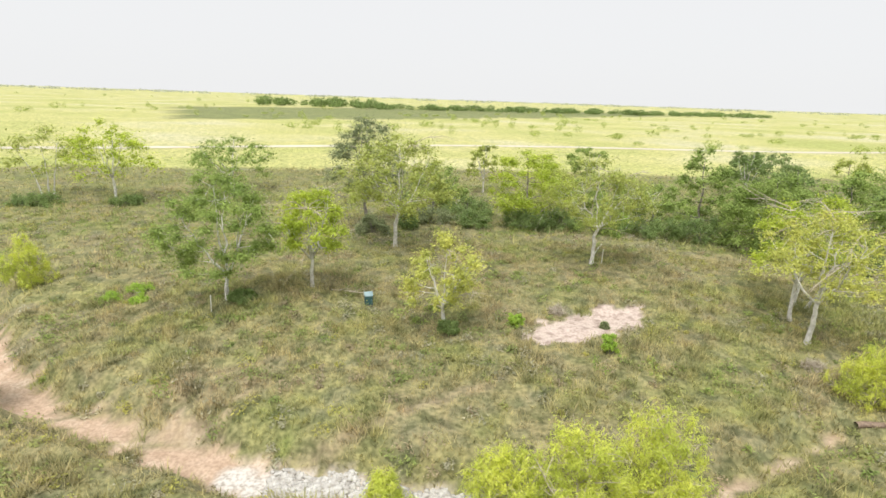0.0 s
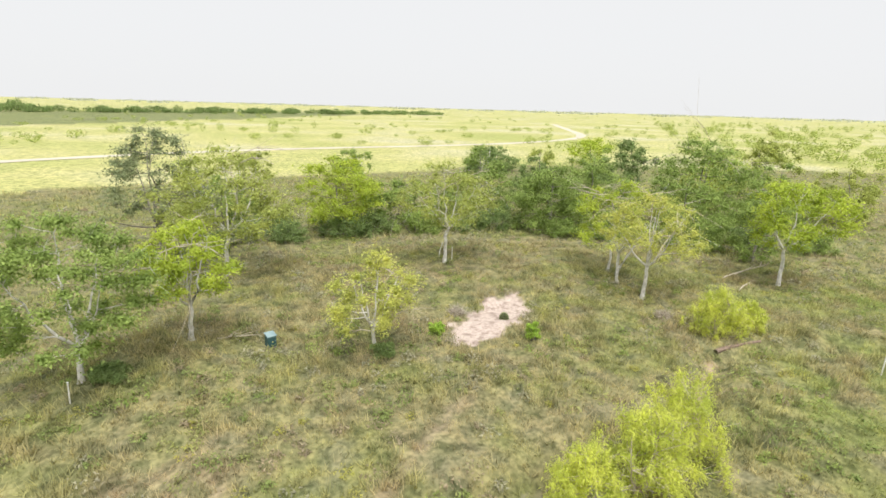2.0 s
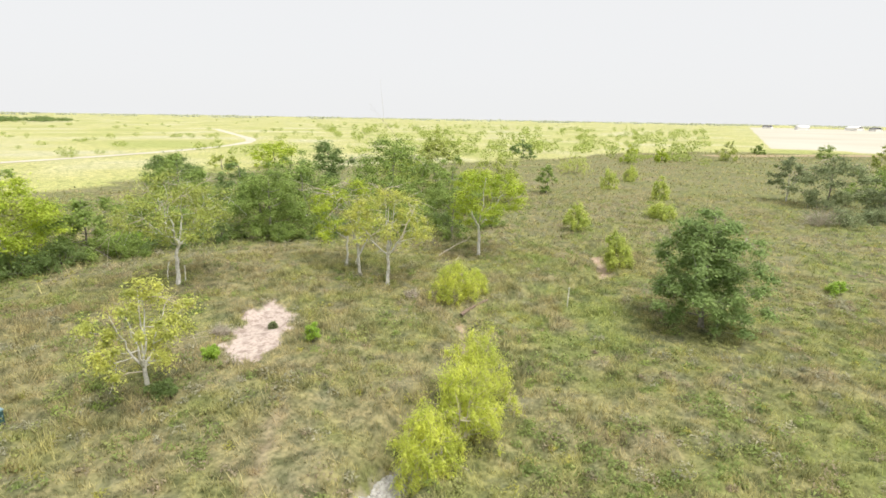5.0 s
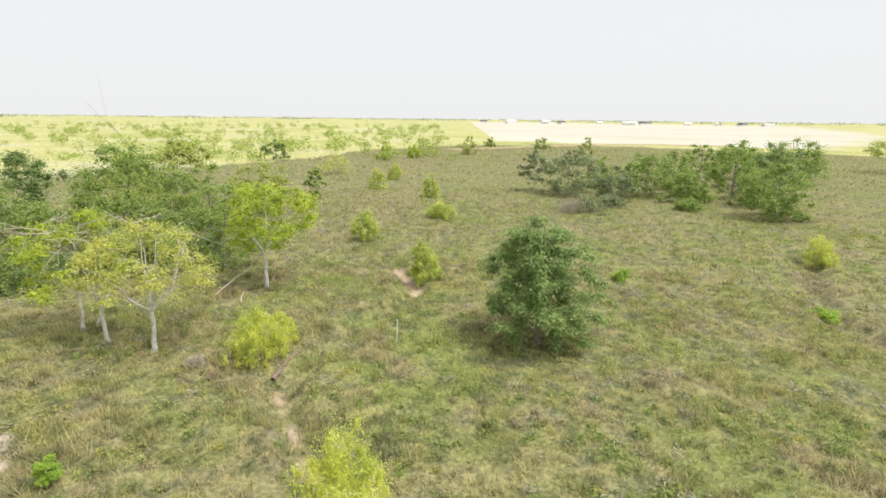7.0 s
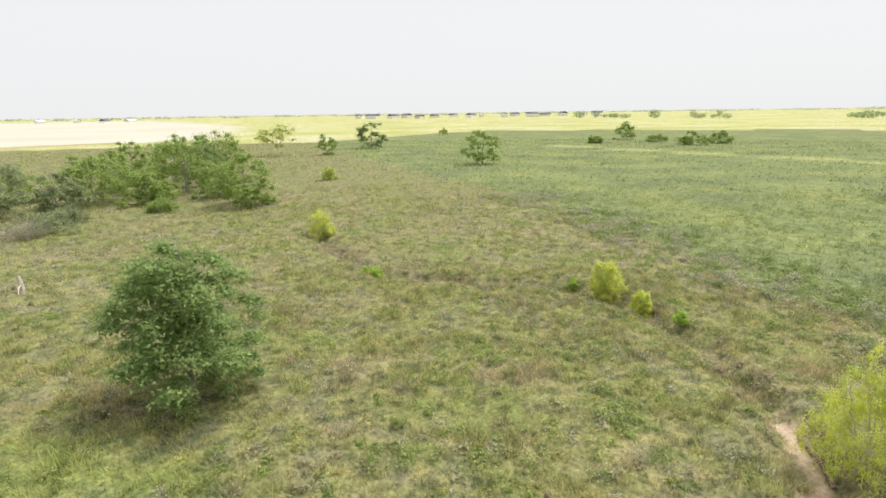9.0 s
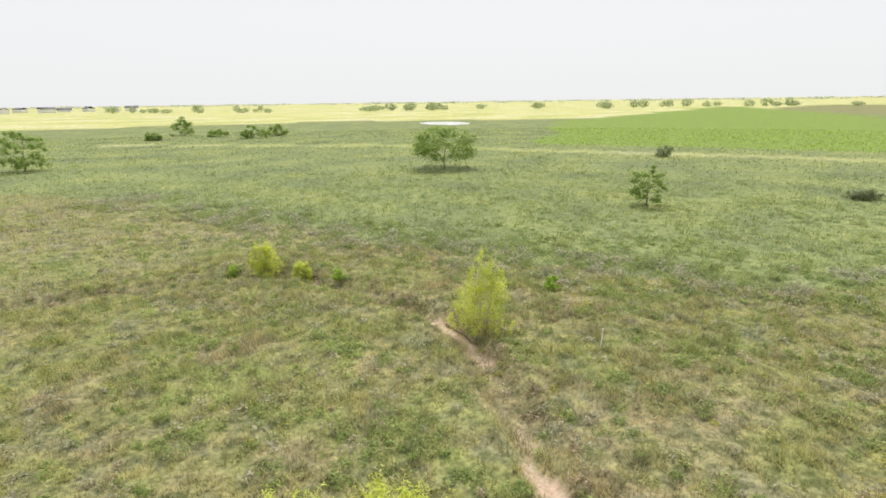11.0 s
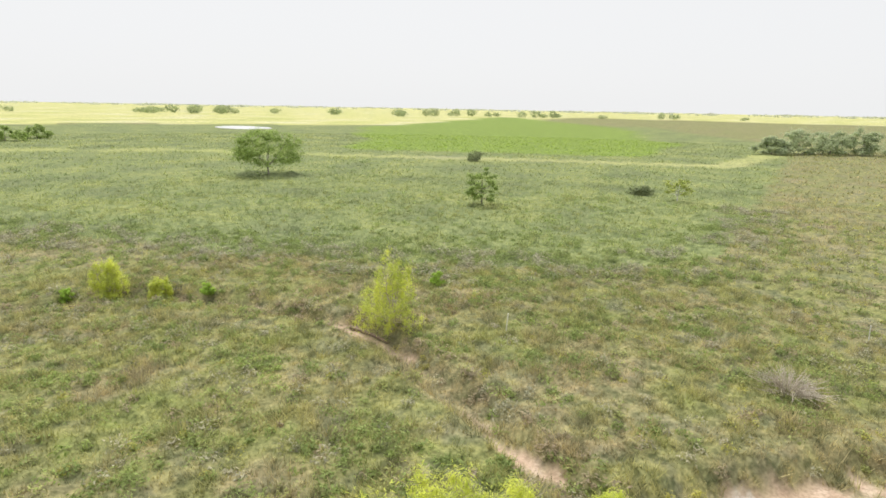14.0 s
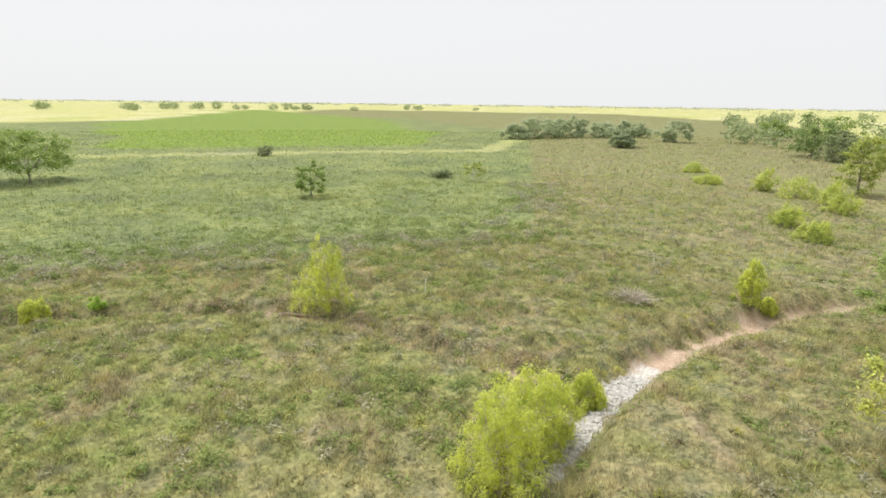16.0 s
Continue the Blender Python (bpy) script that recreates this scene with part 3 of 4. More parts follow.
tree("tree", "dark grey-green tree at the edge of the thicket", "tree", -6.2, 43.6, 9.1, 6.6, "grey", clear=0.22, clumps=60, leaves=70, size=0.19, seed=8, bark=M_BARK_DARK)
tree("tree", "small far tree in the yellow grass", "tree", 4.4, 63.5, 6.1, 3.8, "olive", clear=0.3, clumps=30, leaves=50, size=0.22, seed=9)
tree("tree", "small sparse yellow-green tree with white trunk", "tree", 0.15, 22.6, 4.6, 3.6, "yellow", clear=0.28, clumps=34, leaves=62, size=0.14, seed=10, dead=4, flat=0.8)
tree("tree", "broad yellow-green tree over dark undergrowth", "tree", 7.1, 45.6, 6.8, 6.8, "lime", clear=0.18, clumps=64, leaves=90, size=0.18, seed=11)
tree("tree", "white-trunked tree with thin yellowish olive crown", "tree", 9.0, 32.0, 6.4, 6.0, "olive", clear=0.4, clumps=64, leaves=55, size=0.15, seed=12, dead=8, lean=(0.02, 0))
tree("tree", "dark small tree beyond the thicket", "tree", 18.2, 70.8, 5.7, 5.1, "mid", clear=0.25, clumps=34, leaves=60, size=0.24, seed=13)
tree("tree", "dense green tree in the thicket", "tree", 22.7, 48.2, 6.9, 5.6, "mid", clear=0.1, clumps=52, leaves=90, size=0.2, seed=14, group="thicket trees")
tree("tree", "dark green tree at the back of the thicket", "tree", 37.2, 68.1, 6.0, 5.6, "dark", clear=0.2, clumps=40, leaves=80, size=0.24, seed=15, group="thicket trees")
tree("tree", "low green thicket tree", "tree", 17.0, 44.3, 4.4, 5.4, "mid", clear=0.06, clumps=46, leaves=90, size=0.18, seed=16, group="thicket trees")
tree("tree", "yellow sparse tree with a forked white trunk", "tree", 16.2, 22.5, 6.2, 5.2, "yellow", clear=0.36, clumps=52, leaves=52, size=0.14, seed=17, dead=8)
tree("tree", "slim yellow sapling with white trunk beside a forked tree", "tree", 16.9, 25.0, 5.0, 2.4, "yellow", clear=0.4, clumps=24, leaves=45, size=0.14, seed=18)
tree("tree", "lime tree half bare with grey upper branches", "tree", 18.3, 27.1, 6.0, 4.4, "lime", clear=0.34, clumps=38, leaves=60, size=0.15, seed=19, dead=26, stems=2)
tree("tree", "leaning lime-green tree with grey trunk at the thicket's end", "tree", 26.6, 20.8, 7.0, 5.6, "lime", clear=0.38, clumps=58, leaves=80, size=0.17, seed=20, lean=(0.09, -0.02))
tree("tree", "green tree beside a leaning lime one", "tree", 31.8, 25.6, 6.0, 5.0, "mid", clear=0.12, clumps=46, leaves=80, size=0.18, seed=21, group="thicket trees")
tree("tree", "big dark tree in the thicket", "tree", 40.6, 45.4, 7.9, 7.2, "dark", clear=0.12, clumps=60, leaves=95, size=0.22, seed=22, group="thicket trees")
tree("tree", "wide green thicket tree with bare grey limbs in the crown", "tree", 41.5, 37.1, 8.8, 9.8, "mid", clear=0.12, clumps=84, leaves=95, size=0.22, seed=23, dead=14, group="thicket trees")
tree("tree", "tall mid-green tree at the back of the thicket", "tree", 57.4, 39.7, 9.2, 6.4, "olive", clear=0.15, clumps=50, leaves=80, size=0.24, seed=24, group="thicket trees")
tree("tree", "dense dark green rounded thicket tree", "tree", 23.4, 38.6, 6.0, 7.0, "mid", clear=0.05, clumps=76, leaves=110, size=0.18, seed=25, group="thicket trees", taper=0.2)
tree("tree", "green thicket tree among shrubs", "tree", 30.5, 40.5, 6.4, 6.8, "mid", clear=0.08, clumps=60, leaves=90, size=0.2, seed=85, group="thicket trees")
tree("tree", "rounded tree at the pasture's edge", "tree", 47.4, 81.5, 4.8, 8.6, "dark", clear=0.12, clumps=46, leaves=80, size=0.26, seed=26)
tree("tree", "yellow-green tree at the pasture's edge", "tree", 74.8, 85.4, 6.0, 9.6, "lime", clear=0.15, clumps=50, leaves=80, size=0.3, seed=27)
tree("tree", "small pale tree in the pasture", "tree", 65.8, 90.4, 4.0, 6.0, "olive", clear=0.15, clumps=30, leaves=60, size=0.28, seed=28)
tree("tree", "dense dark oak with leaves down to the grass", "tree", 18.95, 5.0, 6.9, 5.35, "oak", clear=0.08, clumps=180, leaves=72, size=0.175, slim=0.55, seed=30, bark=M_BARK_DARK, fill=0.05, taper=0.4, flat=0.6, knot=0.098)
tree("tree", "small dark tree far out in the meadow", "tree", 131.3, 51.5, 5.3, 6.0, "dark", clear=0.12, clumps=30, leaves=60, size=0.35, seed=31)
tree("tree", "slim green shrub tree", "tree", 66.7, 26.9, 4.3, 2.9, "mid", clear=0.05, clumps=30, leaves=60, size=0.2, seed=32)

for n, (x, y, h, w, leaf) in enumerate([(13, 47, 4.6, 6, "mid"), (28, 44, 5.6, 6.5, "mid"), (35, 34, 5.2, 6.5, "mid"), (47, 33, 6.2, 7.5, "mid"), (50, 43, 7.0, 7.5, "olive"), (33, 52, 5.8, 7, "dark"), (44, 54, 6.4, 8, "mid"), (-1, 52, 5.2, 6, "mid"), (11, 55, 4.6, 6, "olive"),
                                        (55, 30, 6.5, 7, "olive"), (62, 48, 6.5, 8, "lime"), (30, 31, 3.4, 5, "mid")]):
    tree("tree", "leafy green tree filling out the thicket", "tree", x, y, h, w, leaf, clear=0.06, clumps=46, leaves=80, size=0.22, seed=200 + n, group="thicket trees", fill=0.2)

# the copse to the south-east
COPSE = "copse trees"
tree("tree", "small dark leaning tree at the copse", "tree", 77.0, -4.0, 6.3, 5.0, "grey", clear=0.25, clumps=36, leaves=70, size=0.26, seed=33, group=COPSE)
tree("tree", "broad grey-green copse tree", "tree", 73.5, -8.2, 7.0, 8.8, "grey", clear=0.12, clumps=58, leaves=80, size=0.25, seed=34, dead=10, group=COPSE)
tree("tree", "yellow-green copse tree with bare limbs showing", "tree", 73.4, -19.6, 7.1, 9.0, "mid", clear=0.12, clumps=60, leaves=90, size=0.25, seed=35, dead=8, group=COPSE)
tree("tree", "rounded green tree in a copse", "tree", 93.2, -36.1, 7.4, 7.0, "mid", clear=0.12, clumps=44, leaves=80, size=0.3, seed=36, group=COPSE)
tree("tree", "rounded green tree in a copse", "tree", 71.2, -30.9, 8.4, 6.4, "mid", clear=0.12, clumps=46, leaves=80, size=0.26, seed=37, group=COPSE)
tree("tree", "tall green copse tree", "tree", 92.1, -52.0, 8.9, 11.0, "mid", clear=0.12, clumps=60, leaves=80, size=0.3, seed=38, group=COPSE)
tree("tree", "rounded lime-green copse tree at the meadow's edge", "tree", 54.7, -27.5, 6.9, 7.0, "mid", clear=0.08, clumps=66, leaves=90, size=0.22, seed=39, group=COPSE)
tree("tree", "rounded green tree in a copse", "tree", 84.0, -38.0, 7.6, 8.0, "mid", clear=0.1, clumps=50, leaves=80, size=0.28, seed=40, group=COPSE)

for n, (x, y, h, w, leaf) in enumerate([(68, -13, 5.2, 6, "grey"), (66, -22, 4.6, 6, "mid"), (80, -26, 6.8, 7, "mid"), (63, -30, 5.4, 6, "mid"), (86, -45, 7.6, 8, "dark"), (76, -38, 7.0, 7, "dark"), (98, -45, 7.4, 8, "mid"), (84, -15, 5.6, 7, "mid"), (103, -60, 6.8, 8, "dark")]):
    tree("tree", "leafy tree filling out a dense copse", "tree", x, y, h, w, leaf, clear=0.02, clumps=44, leaves=80, size=0.26, seed=240 + n, group=COPSE, fill=0.2)

# lone trees of the fields
tree("tree", "thin gappy tree on the field's edge", "tree", 114.2, -87.9, 8.5, 11.5, "olive", clear=0.3, clumps=40, leaves=60, size=0.32, seed=41)
tree("tree", "small rounded field tree", "tree", 102.7, -93.8, 5.6, 5.3, "mid", clear=0.12, clumps=36, leaves=70, size=0.3, seed=42)
tree("tree", "tall dark lone field tree", "tree", 107.3, -118.7, 8.9, 8.8, "dark", clear=0.1, clumps=48, leaves=80, size=0.34, seed=43)
tree("tree", "lone round tree in the green field", "tree", 52.9, -86.2, 7.3, 7.9, "mid", clear=0.15, clumps=54, leaves=80, size=0.28, seed=44)
tree("tree", "thin small tree far out in the field", "tree", 119.5, -181.3, 4.5, 4.4, "olive", clear=0.3, clumps=20, leaves=40, size=0.4, seed=45)
tree("tree", "lone spreading live oak in the green field", "tree", -16.0, -66.5, 7.6, 11.0, "mid", clear=0.2, clumps=84, leaves=85, size=0.24, seed=46, bark=M_BARK_DARK)
tree("tree", "small wind-leaning tree in the green field", "tree", -28.5, -28.2, 4.3, 3.8, "mid", clear=0.16, clumps=38, leaves=70, size=0.18, seed=47, bark=M_BARK_DARK, lean=(0.04, 0.04))
tree("tree", "tiny sparse yellowish field tree", "tree", -51.7, -19.0, 2.9, 3.3, "olive", clear=0.3, clumps=26, leaves=40, size=0.18, seed=48)
for n, (x, y, h, w) in enumerate([(48.4, -192.2, 7.0, 9.0), (22.9, -165.6, 4.4, 7.8), (16.4, -176.3, 3.9, 6.4), (52.2, -166.4, 2.8, 5.4), (36, -182, 2.6, 7)]):
    tree("tree", "dark low tree of a far group in the field", "tree", x, y, h, w, "mid", clear=0.06, clumps=32, leaves=60, size=0.45, seed=50 + n, group="far field group")
for n, (x, y, h, w) in enumerate([(-154, -51, 7.5, 14), (-146, -54, 5.5, 9), (-163, -47, 7.2, 12), (-170, -42, 7.6, 11), (-176, -34, 6.2, 13), (-185, -26, 5.6, 12), (-134.7, -18.2, 7.1, 8.6), (-166.7, -9.6, 7.2, 10.5), (-131, -17, 5.0, 5.0)]):
    tree("tree", "dark grey-green round tree of a dense western clump, leaves paled for haze", "tree", x, y, h, w, "pale", clear=0.05, clumps=44, leaves=110, size=0.4, seed=60 + n, group="western clump", fill=0.2)
for n, (x, y, h, w, leaf) in enumerate([(-203.8, 15.5, 7.3, 11, "mid"), (-132.8, 24.5, 10.4, 12.5, "dark"), (-150, 29, 9.5, 13, "mid"), (-122, 29, 6.6, 9, "grey"), (-69.3, 27.3, 8.6, 6.4, "olive"), (-118, 38, 7.5, 10, "mid"), (-100, 41, 7.0, 9, "olive")]):
    tree("tree", "tall rounded tree of the western wood's edge", "tree", x, y, h, w, leaf, clear=0.14, clumps=54, leaves=80, size=0.36 if n != 4 else 0.24, seed=72 + n, group="western wood", fill=0.25)

# ---- willows and bushes ----
WILLOW = "bright yellow-green young willow beside the dry gully"
for n, (x, y, h, w) in enumerate([(5.7, 12.2, 3.6, 2.9), (3.7, 11.9, 3.3, 2.8), (1.9, 12.2, 2.7, 2.4), (-1.3, 12.6, 1.9, 1.7), (15.7, 17.7, 2.5, 2.6), (17.8, 17.5, 1.6, 1.7), (-2.9, -2.4, 4.0, 3.0), (8.6, -16.5, 2.9, 2.2), (6.1, -14.6, 1.7, 1.5),
                                  (35.2, -19.6, 3.0, 2.6), (-16.9, 17.6, 2.8, 1.6), (-17.6, 18.6, 1.0, 1.0), (-22.6, 28.3, 3.0, 2.4)]):
    bush("willow", WILLOW, x, y, h, w, "willow", 100 + n, "gully willows", 130, 120, 0.145, 0.24, M_TWIG, "willow", 0.4, 0.45, -0.06, 0.085, 1.7)
for n, (x, y, h, w) in enumerate([(41.1, 16.6, 2.7, 2.5), (29.4, 11.0, 2.7, 2.1), (77.5, 20.1, 3.3, 3.2), (91.0, 18.5, 3.0, 2.8), (52.6, 10.0, 2.3, 3.2), (69.2, 11.6, 3.3, 2.6), (99.6, 30.4, 4.4, 6.8), (63.5, -51.7, 2.5, 2.6),
                                  (-52.4, 24.6, 2.5, 3.6), (-41.7, 19.7, 2.3, 3.2), (-36.3, 21.5, 1.9, 2.9), (-62.0, 20.7, 3.2, 4.5), (-58, 24, 2.8, 4.0), (-83.5, 6.2, 2.0, 3.8), (-69.3, 9.7, 1.7, 4.2), (-66, 17, 3.4, 3.2)]):
    bush("willow", "yellow-green willow bush out in the meadow", x, y, h, w, "soft", 120 + n, "meadow willows", 80, 56, 0.21, 0.28, None, "willow", 0.3, 0.4, -0.06, 0.09, 1.5)
for n, (x, y, h, w) in enumerate([(30.0, -2.6, 1.1, 1.3), (24.2, -12.7, 0.9, 1.7), (3.7, -13.0, 0.9, 0.9), (-8.4, -6.6, 1.0, 1.0), (10.8, -16.8, 1.1, 0.8), (6.9, 20.7, 1.0, 0.75), (3.4, 23.2, 0.7, 0.7), (-16.6, 26.0, 0.5, 1.2), (-15.8, 27.2, 0.45, 1.4), (-15.2, 26.0, 0.4, 0.9)]):
    bush("bush", "small round bright green bush in rough grass", x, y, h, w, "bright", 140 + n, "small green bushes", 90, 24, 0.1, 0.4, None, "bush", 0.0, 0.1)
for n, (x, y, h, w, leaf) in enumerate([(-36.7, 48.6, 1.1, 4.6, "dark"), (-28.8, 49.4, 0.9, 3.2, "dark"), (-5.4, 41.3, 1.5, 2.8, "grey"), (-2.9, 43.1, 1.5, 2.0, "dark"), (6.8, 43.8, 1.8, 5.0, "dark"), (0.35, 22.2, 0.55, 0.9, "dark"), (7.6, 23.7, 0.3, 0.26, "grey"), (-9.2, 24.0, 0.5, 1.3, "dark"),
                                        (12.5, 42.5, 2.0, 4.0, "mid"), (14.0, 43.6, 2.0, 2.6, "bright"), (19.5, 40.5, 2.2, 4.4, "dark"), (2.0, 50, 2.0, 5.0, "dark"), (27.5, 35.0, 2.0, 4.0, "dark"), (34.0, 31.0, 2.6, 5.0, "mid"), (9.5, 44.0, 1.8, 4.0, "dark"), (16.0, 41.0, 1.9, 4.2, "dark"), (22.5, 36.5, 1.7, 3.6, "mid"), (25.5, 34.6, 1.6, 3.2, "dark"), (-1.0, 46.0, 1.8, 4.0, "grey"), (2.5, 45.0, 1.6, 3.6, "dark"), (30.5, 29.0, 1.6, 3.4, "mid"), (36.0, 28.0, 2.2, 4.0, "dark"), (39.0, 25.0, 1.8, 4.0, "mid")]):
    bush("bush", "low dark undergrowth bush beneath the trees", x, y, h, w, leaf, 150 + n, "undergrowth", 90, 30, 0.16, 0.5)
for n, (x, y, h, w, leaf) in enumerate([(58.7, -6.8, 2.4, 5.6, "grey"), (62, -11, 2.0, 4.0, "grey"), (68, -25, 2.6, 5.0, "mid"), (60, -20, 1.6, 4, "mid"), (136.6, 25.2, 5.0, 4.4, "lime"), (145.5, 18.3, 4.0, 3.8, "lime"), (163.0, 2.7, 6.0, 7.0, "olive"),
                                        (209.0, -7.4, 4.0, 4.4, "mid"), (143.7, -28.2, 6.1, 4.6, "olive"), (196, -25, 4.4, 7.4, "mid"), (-59.9, -70.7, 2.2, 4.0, "grey"), (-52.5, -24.6, 1.4, 3.6, "grey")]):
    bush("bush", "grey-green shrub standing in the grass", x, y, h, w, leaf, 170 + n, "outlying shrubs", 70, 30, 0.3 if abs(x) > 90 else 0.2, 0.5)


# ---- dead brush, logs, stakes ----
def dead_bush(x, y, h, w, seed):
    rng = np.random.default_rng(seed)
    root = thing("dead_bush", x, y, ground_at(x, y) - 0.03, "dry grey-brown tangle of dead brush in weeds", "dead bush")
    s = Soup()
    for _ in range(150):
        a, r = rng.uniform(0, 2 * math.pi), rng.uniform(0.1, 0.5) * w
        d = np.array([math.cos(a) * r, math.sin(a) * r, rng.uniform(0.4, 1.0) * h * (1 - 0.6 * (2 * r / w) ** 2)])
        o = np.array([math.cos(a), math.sin(a), 0]) * rng.uniform(0, 0.2) * w
        m = o * 0.5 + d * 0.6 + rng.normal(0, 0.06, 3)
        e = o + d
        s.tube(np.array([o, m, e]), [0.016, 0.011, 0.004], 4)
        for k in range(3):
            t = m + rng.normal(0, 0.16, 3) + (0, 0, 0.06)
            s.tube(np.array([m, (m + t) / 2 + rng.normal(0, 0.03, 3), t]), [0.008, 0.006, 0.003], 3)
    part("brush", s.mesh("brush", M_TWIG, True), root, "", "stuff")
    return root


dead_bush(-13.4, 11.6, 0.95, 3.0, 1)
dead_bush(57.5, -5.5, 2.6, 4.6, 2)
dead_bush(5.6, 25.0, 0.35, 1.0, 3)
dead_bush(15.0, 20.2, 0.3, 1.0, 4)


def log(x0, y0, x1, y1, r, mat, label, seed, lift=0.0, twigs=0):
    rng = np.random.default_rng(seed)
    z0 = ground_at(x0, y0) + r * 0.7
    root = thing("log" if r > 0.06 else "fallen_branch", x0, y0, z0, label, "log" if r > 0.06 else "branch")
    d = np.array([x1 - x0, y1 - y0, ground_at(x1, y1) + r * 0.7 + lift - z0])
    k = np.linspace(0, 1, 9)[:, None]
    side = np.array([-d[1], d[0], 0]) / np.linalg.norm(d)
    pts = k * d + side * 0.06 * np.linalg.norm(d) * np.sin(k * 2.6) + rng.normal(0, 0.01, (9, 3))
    s = Soup().tube(pts, r * (1 - 0.45 * k[:, 0]), 9)
    part("stem", s.mesh("stem", mat, True), root)
    t = Soup()
    for _ in range(twigs):
        b = pts[int(rng.integers(2, 9))]
        e = b + d / np.linalg.norm(d) * rng.uniform(0.2, 0.6) + rng.normal(0, 0.28, 3) * (1, 1, 0.6) + (0, 0, 0.15)
        t.tube(np.array([b, (b + e) / 2 + rng.normal(0, 0.04, 3), e]), [r * 0.45, r * 0.3, r * 0.12], 5)
    if twigs:
        part("side_branches", t.mesh("side_branches", mat, True), root, "", "stuff")
    return root


log(-1.4, -4.2, -2.15, -1.7, 0.12, M_LOG, "dark weathered log lying along the dry gully", 1)
log(14.3, 16.7, 17.1, 16.2, 0.12, M_LOG, "long dark log lying across the gully by a willow", 2)
log(10.6, -14.6, 8.2, -15.9, 0.08, M_LOG, "dark log half hidden in the gully weeds", 3)
log(-5.5, 25.9, -4.1, 25.5, 0.03, M_TWIG, "fallen bare grey branch under a lime tree", 4, 0.3, 12)
log(23.2, 21.2, 25.0, 21.6, 0.045, M_TWIG, "pale fallen limb in the shade of trees", 5, 0.2, 2)
log(24.6, 23.2, 27.2, 22.0, 0.05, M_TWIG, "broken grey branch leaning at a trunk", 6, 0.9, 5)
log(9.4, 33.4, 10.2, 34.2, 0.03, M_STAKE, "thin pale stick standing in the grass", 7, 0.8)


def stake(x, y, h, tilt, r=0.025, cap=False):
    root = thing("survey_stake", x, y, ground_at(x, y) - 0.1, "thin white stake standing in the meadow", "stake", "survey stakes")
    root.rotation_euler = (tilt, tilt * 0.5, 0.3)
    part("post", Soup().tube(np.array([[0, 0, 0], [0, 0, h * 0.5 + 0.1], [0, 0, h + 0.1]]), [r, r, r * 0.9], 8).mesh("post", M_STAKE, True), root)
    part("cap", block("cap", (r * 2.4, r * 2.4, 0.04), (0, 0, h + 0.11), M_STAKE, 0.008), root)


for x, y, h, tilt in ((-10.4, 23.3, 0.75, 0.03), (18.3, 11.9, 1.1, 0.04), (40.2, 8.1, 0.6, 0.0), (-7.2, 1.3, 0.95, -0.06), (-22.6, 11.2, 0.8, 0.04), (9.7, 32.3, 0.9, 0.02), (-28.7, 19.4, 0.8, 0.05)):
    stake(x, y, h, tilt)


def stump(x, y, h):
    root = thing("tree_stump", x, y, ground_at(x, y) - 0.05, "broken pale dead tree stump in weeds", "stump")
    s = Soup().tube(np.array([[0, 0, 0], [0.03, 0, h * 0.4], [0.1, 0.02, h * 0.8], [0.12, 0.05, h]]), [0.2, 0.15, 0.13, 0.07], 9)
    part("trunk", s.mesh("trunk", M_TWIG, True), root)
    part("broken_limb", Soup().tube(np.array([[0.05, 0, h * 0.5], [-0.3, 0.3, h * 0.35], [-0.7, 0.5, 0.1]]), [0.06, 0.05, 0.02], 6).mesh("broken_limb", M_TWIG, True), root)


stump(39.8, 2.2, 1.1)


# ---- utility pedestal ----
def utility_box(x, y):
    z = ground_at(x, y)
    root = thing("utility_box", x, y, z - 0.02, "dark teal metal utility box with a paler sloped lid in grass", "utility box")
    root.rotation_euler, root.scale = (0, 0, radians(12)), (0.74, 0.74, 0.74)
    part("plinth", block("plinth", (0.54, 0.46, 0.08), (0, 0, 0.04), M_BARK_DARK, 0.01), root, "dark footing plate")
    part("body", block("body", (0.5, 0.42, 0.66), (0, 0, 0.43), M_BOX, 0.012), root)
    lid = block("lid", (0.55, 0.48, 0.06), (0, 0, 0.79), M_LID, 0.015)
    for v in lid.vertices:
        v.co.z += 0.07 * (v.co.y / 0.24)
    part("lid", lid, root, "faded pale blue-green lid")
    door = part("door", block("door", (0.44, 0.015, 0.54), (0, -0.217, 0.42), M_BOX, 0.005), root)
    part("handle", block("handle", (0.03, 0.03, 0.1), (0.16, -0.236, 0.45), M_LID, 0.006), door, "pale latch handle")


utility_box(-3.5, 25.0)


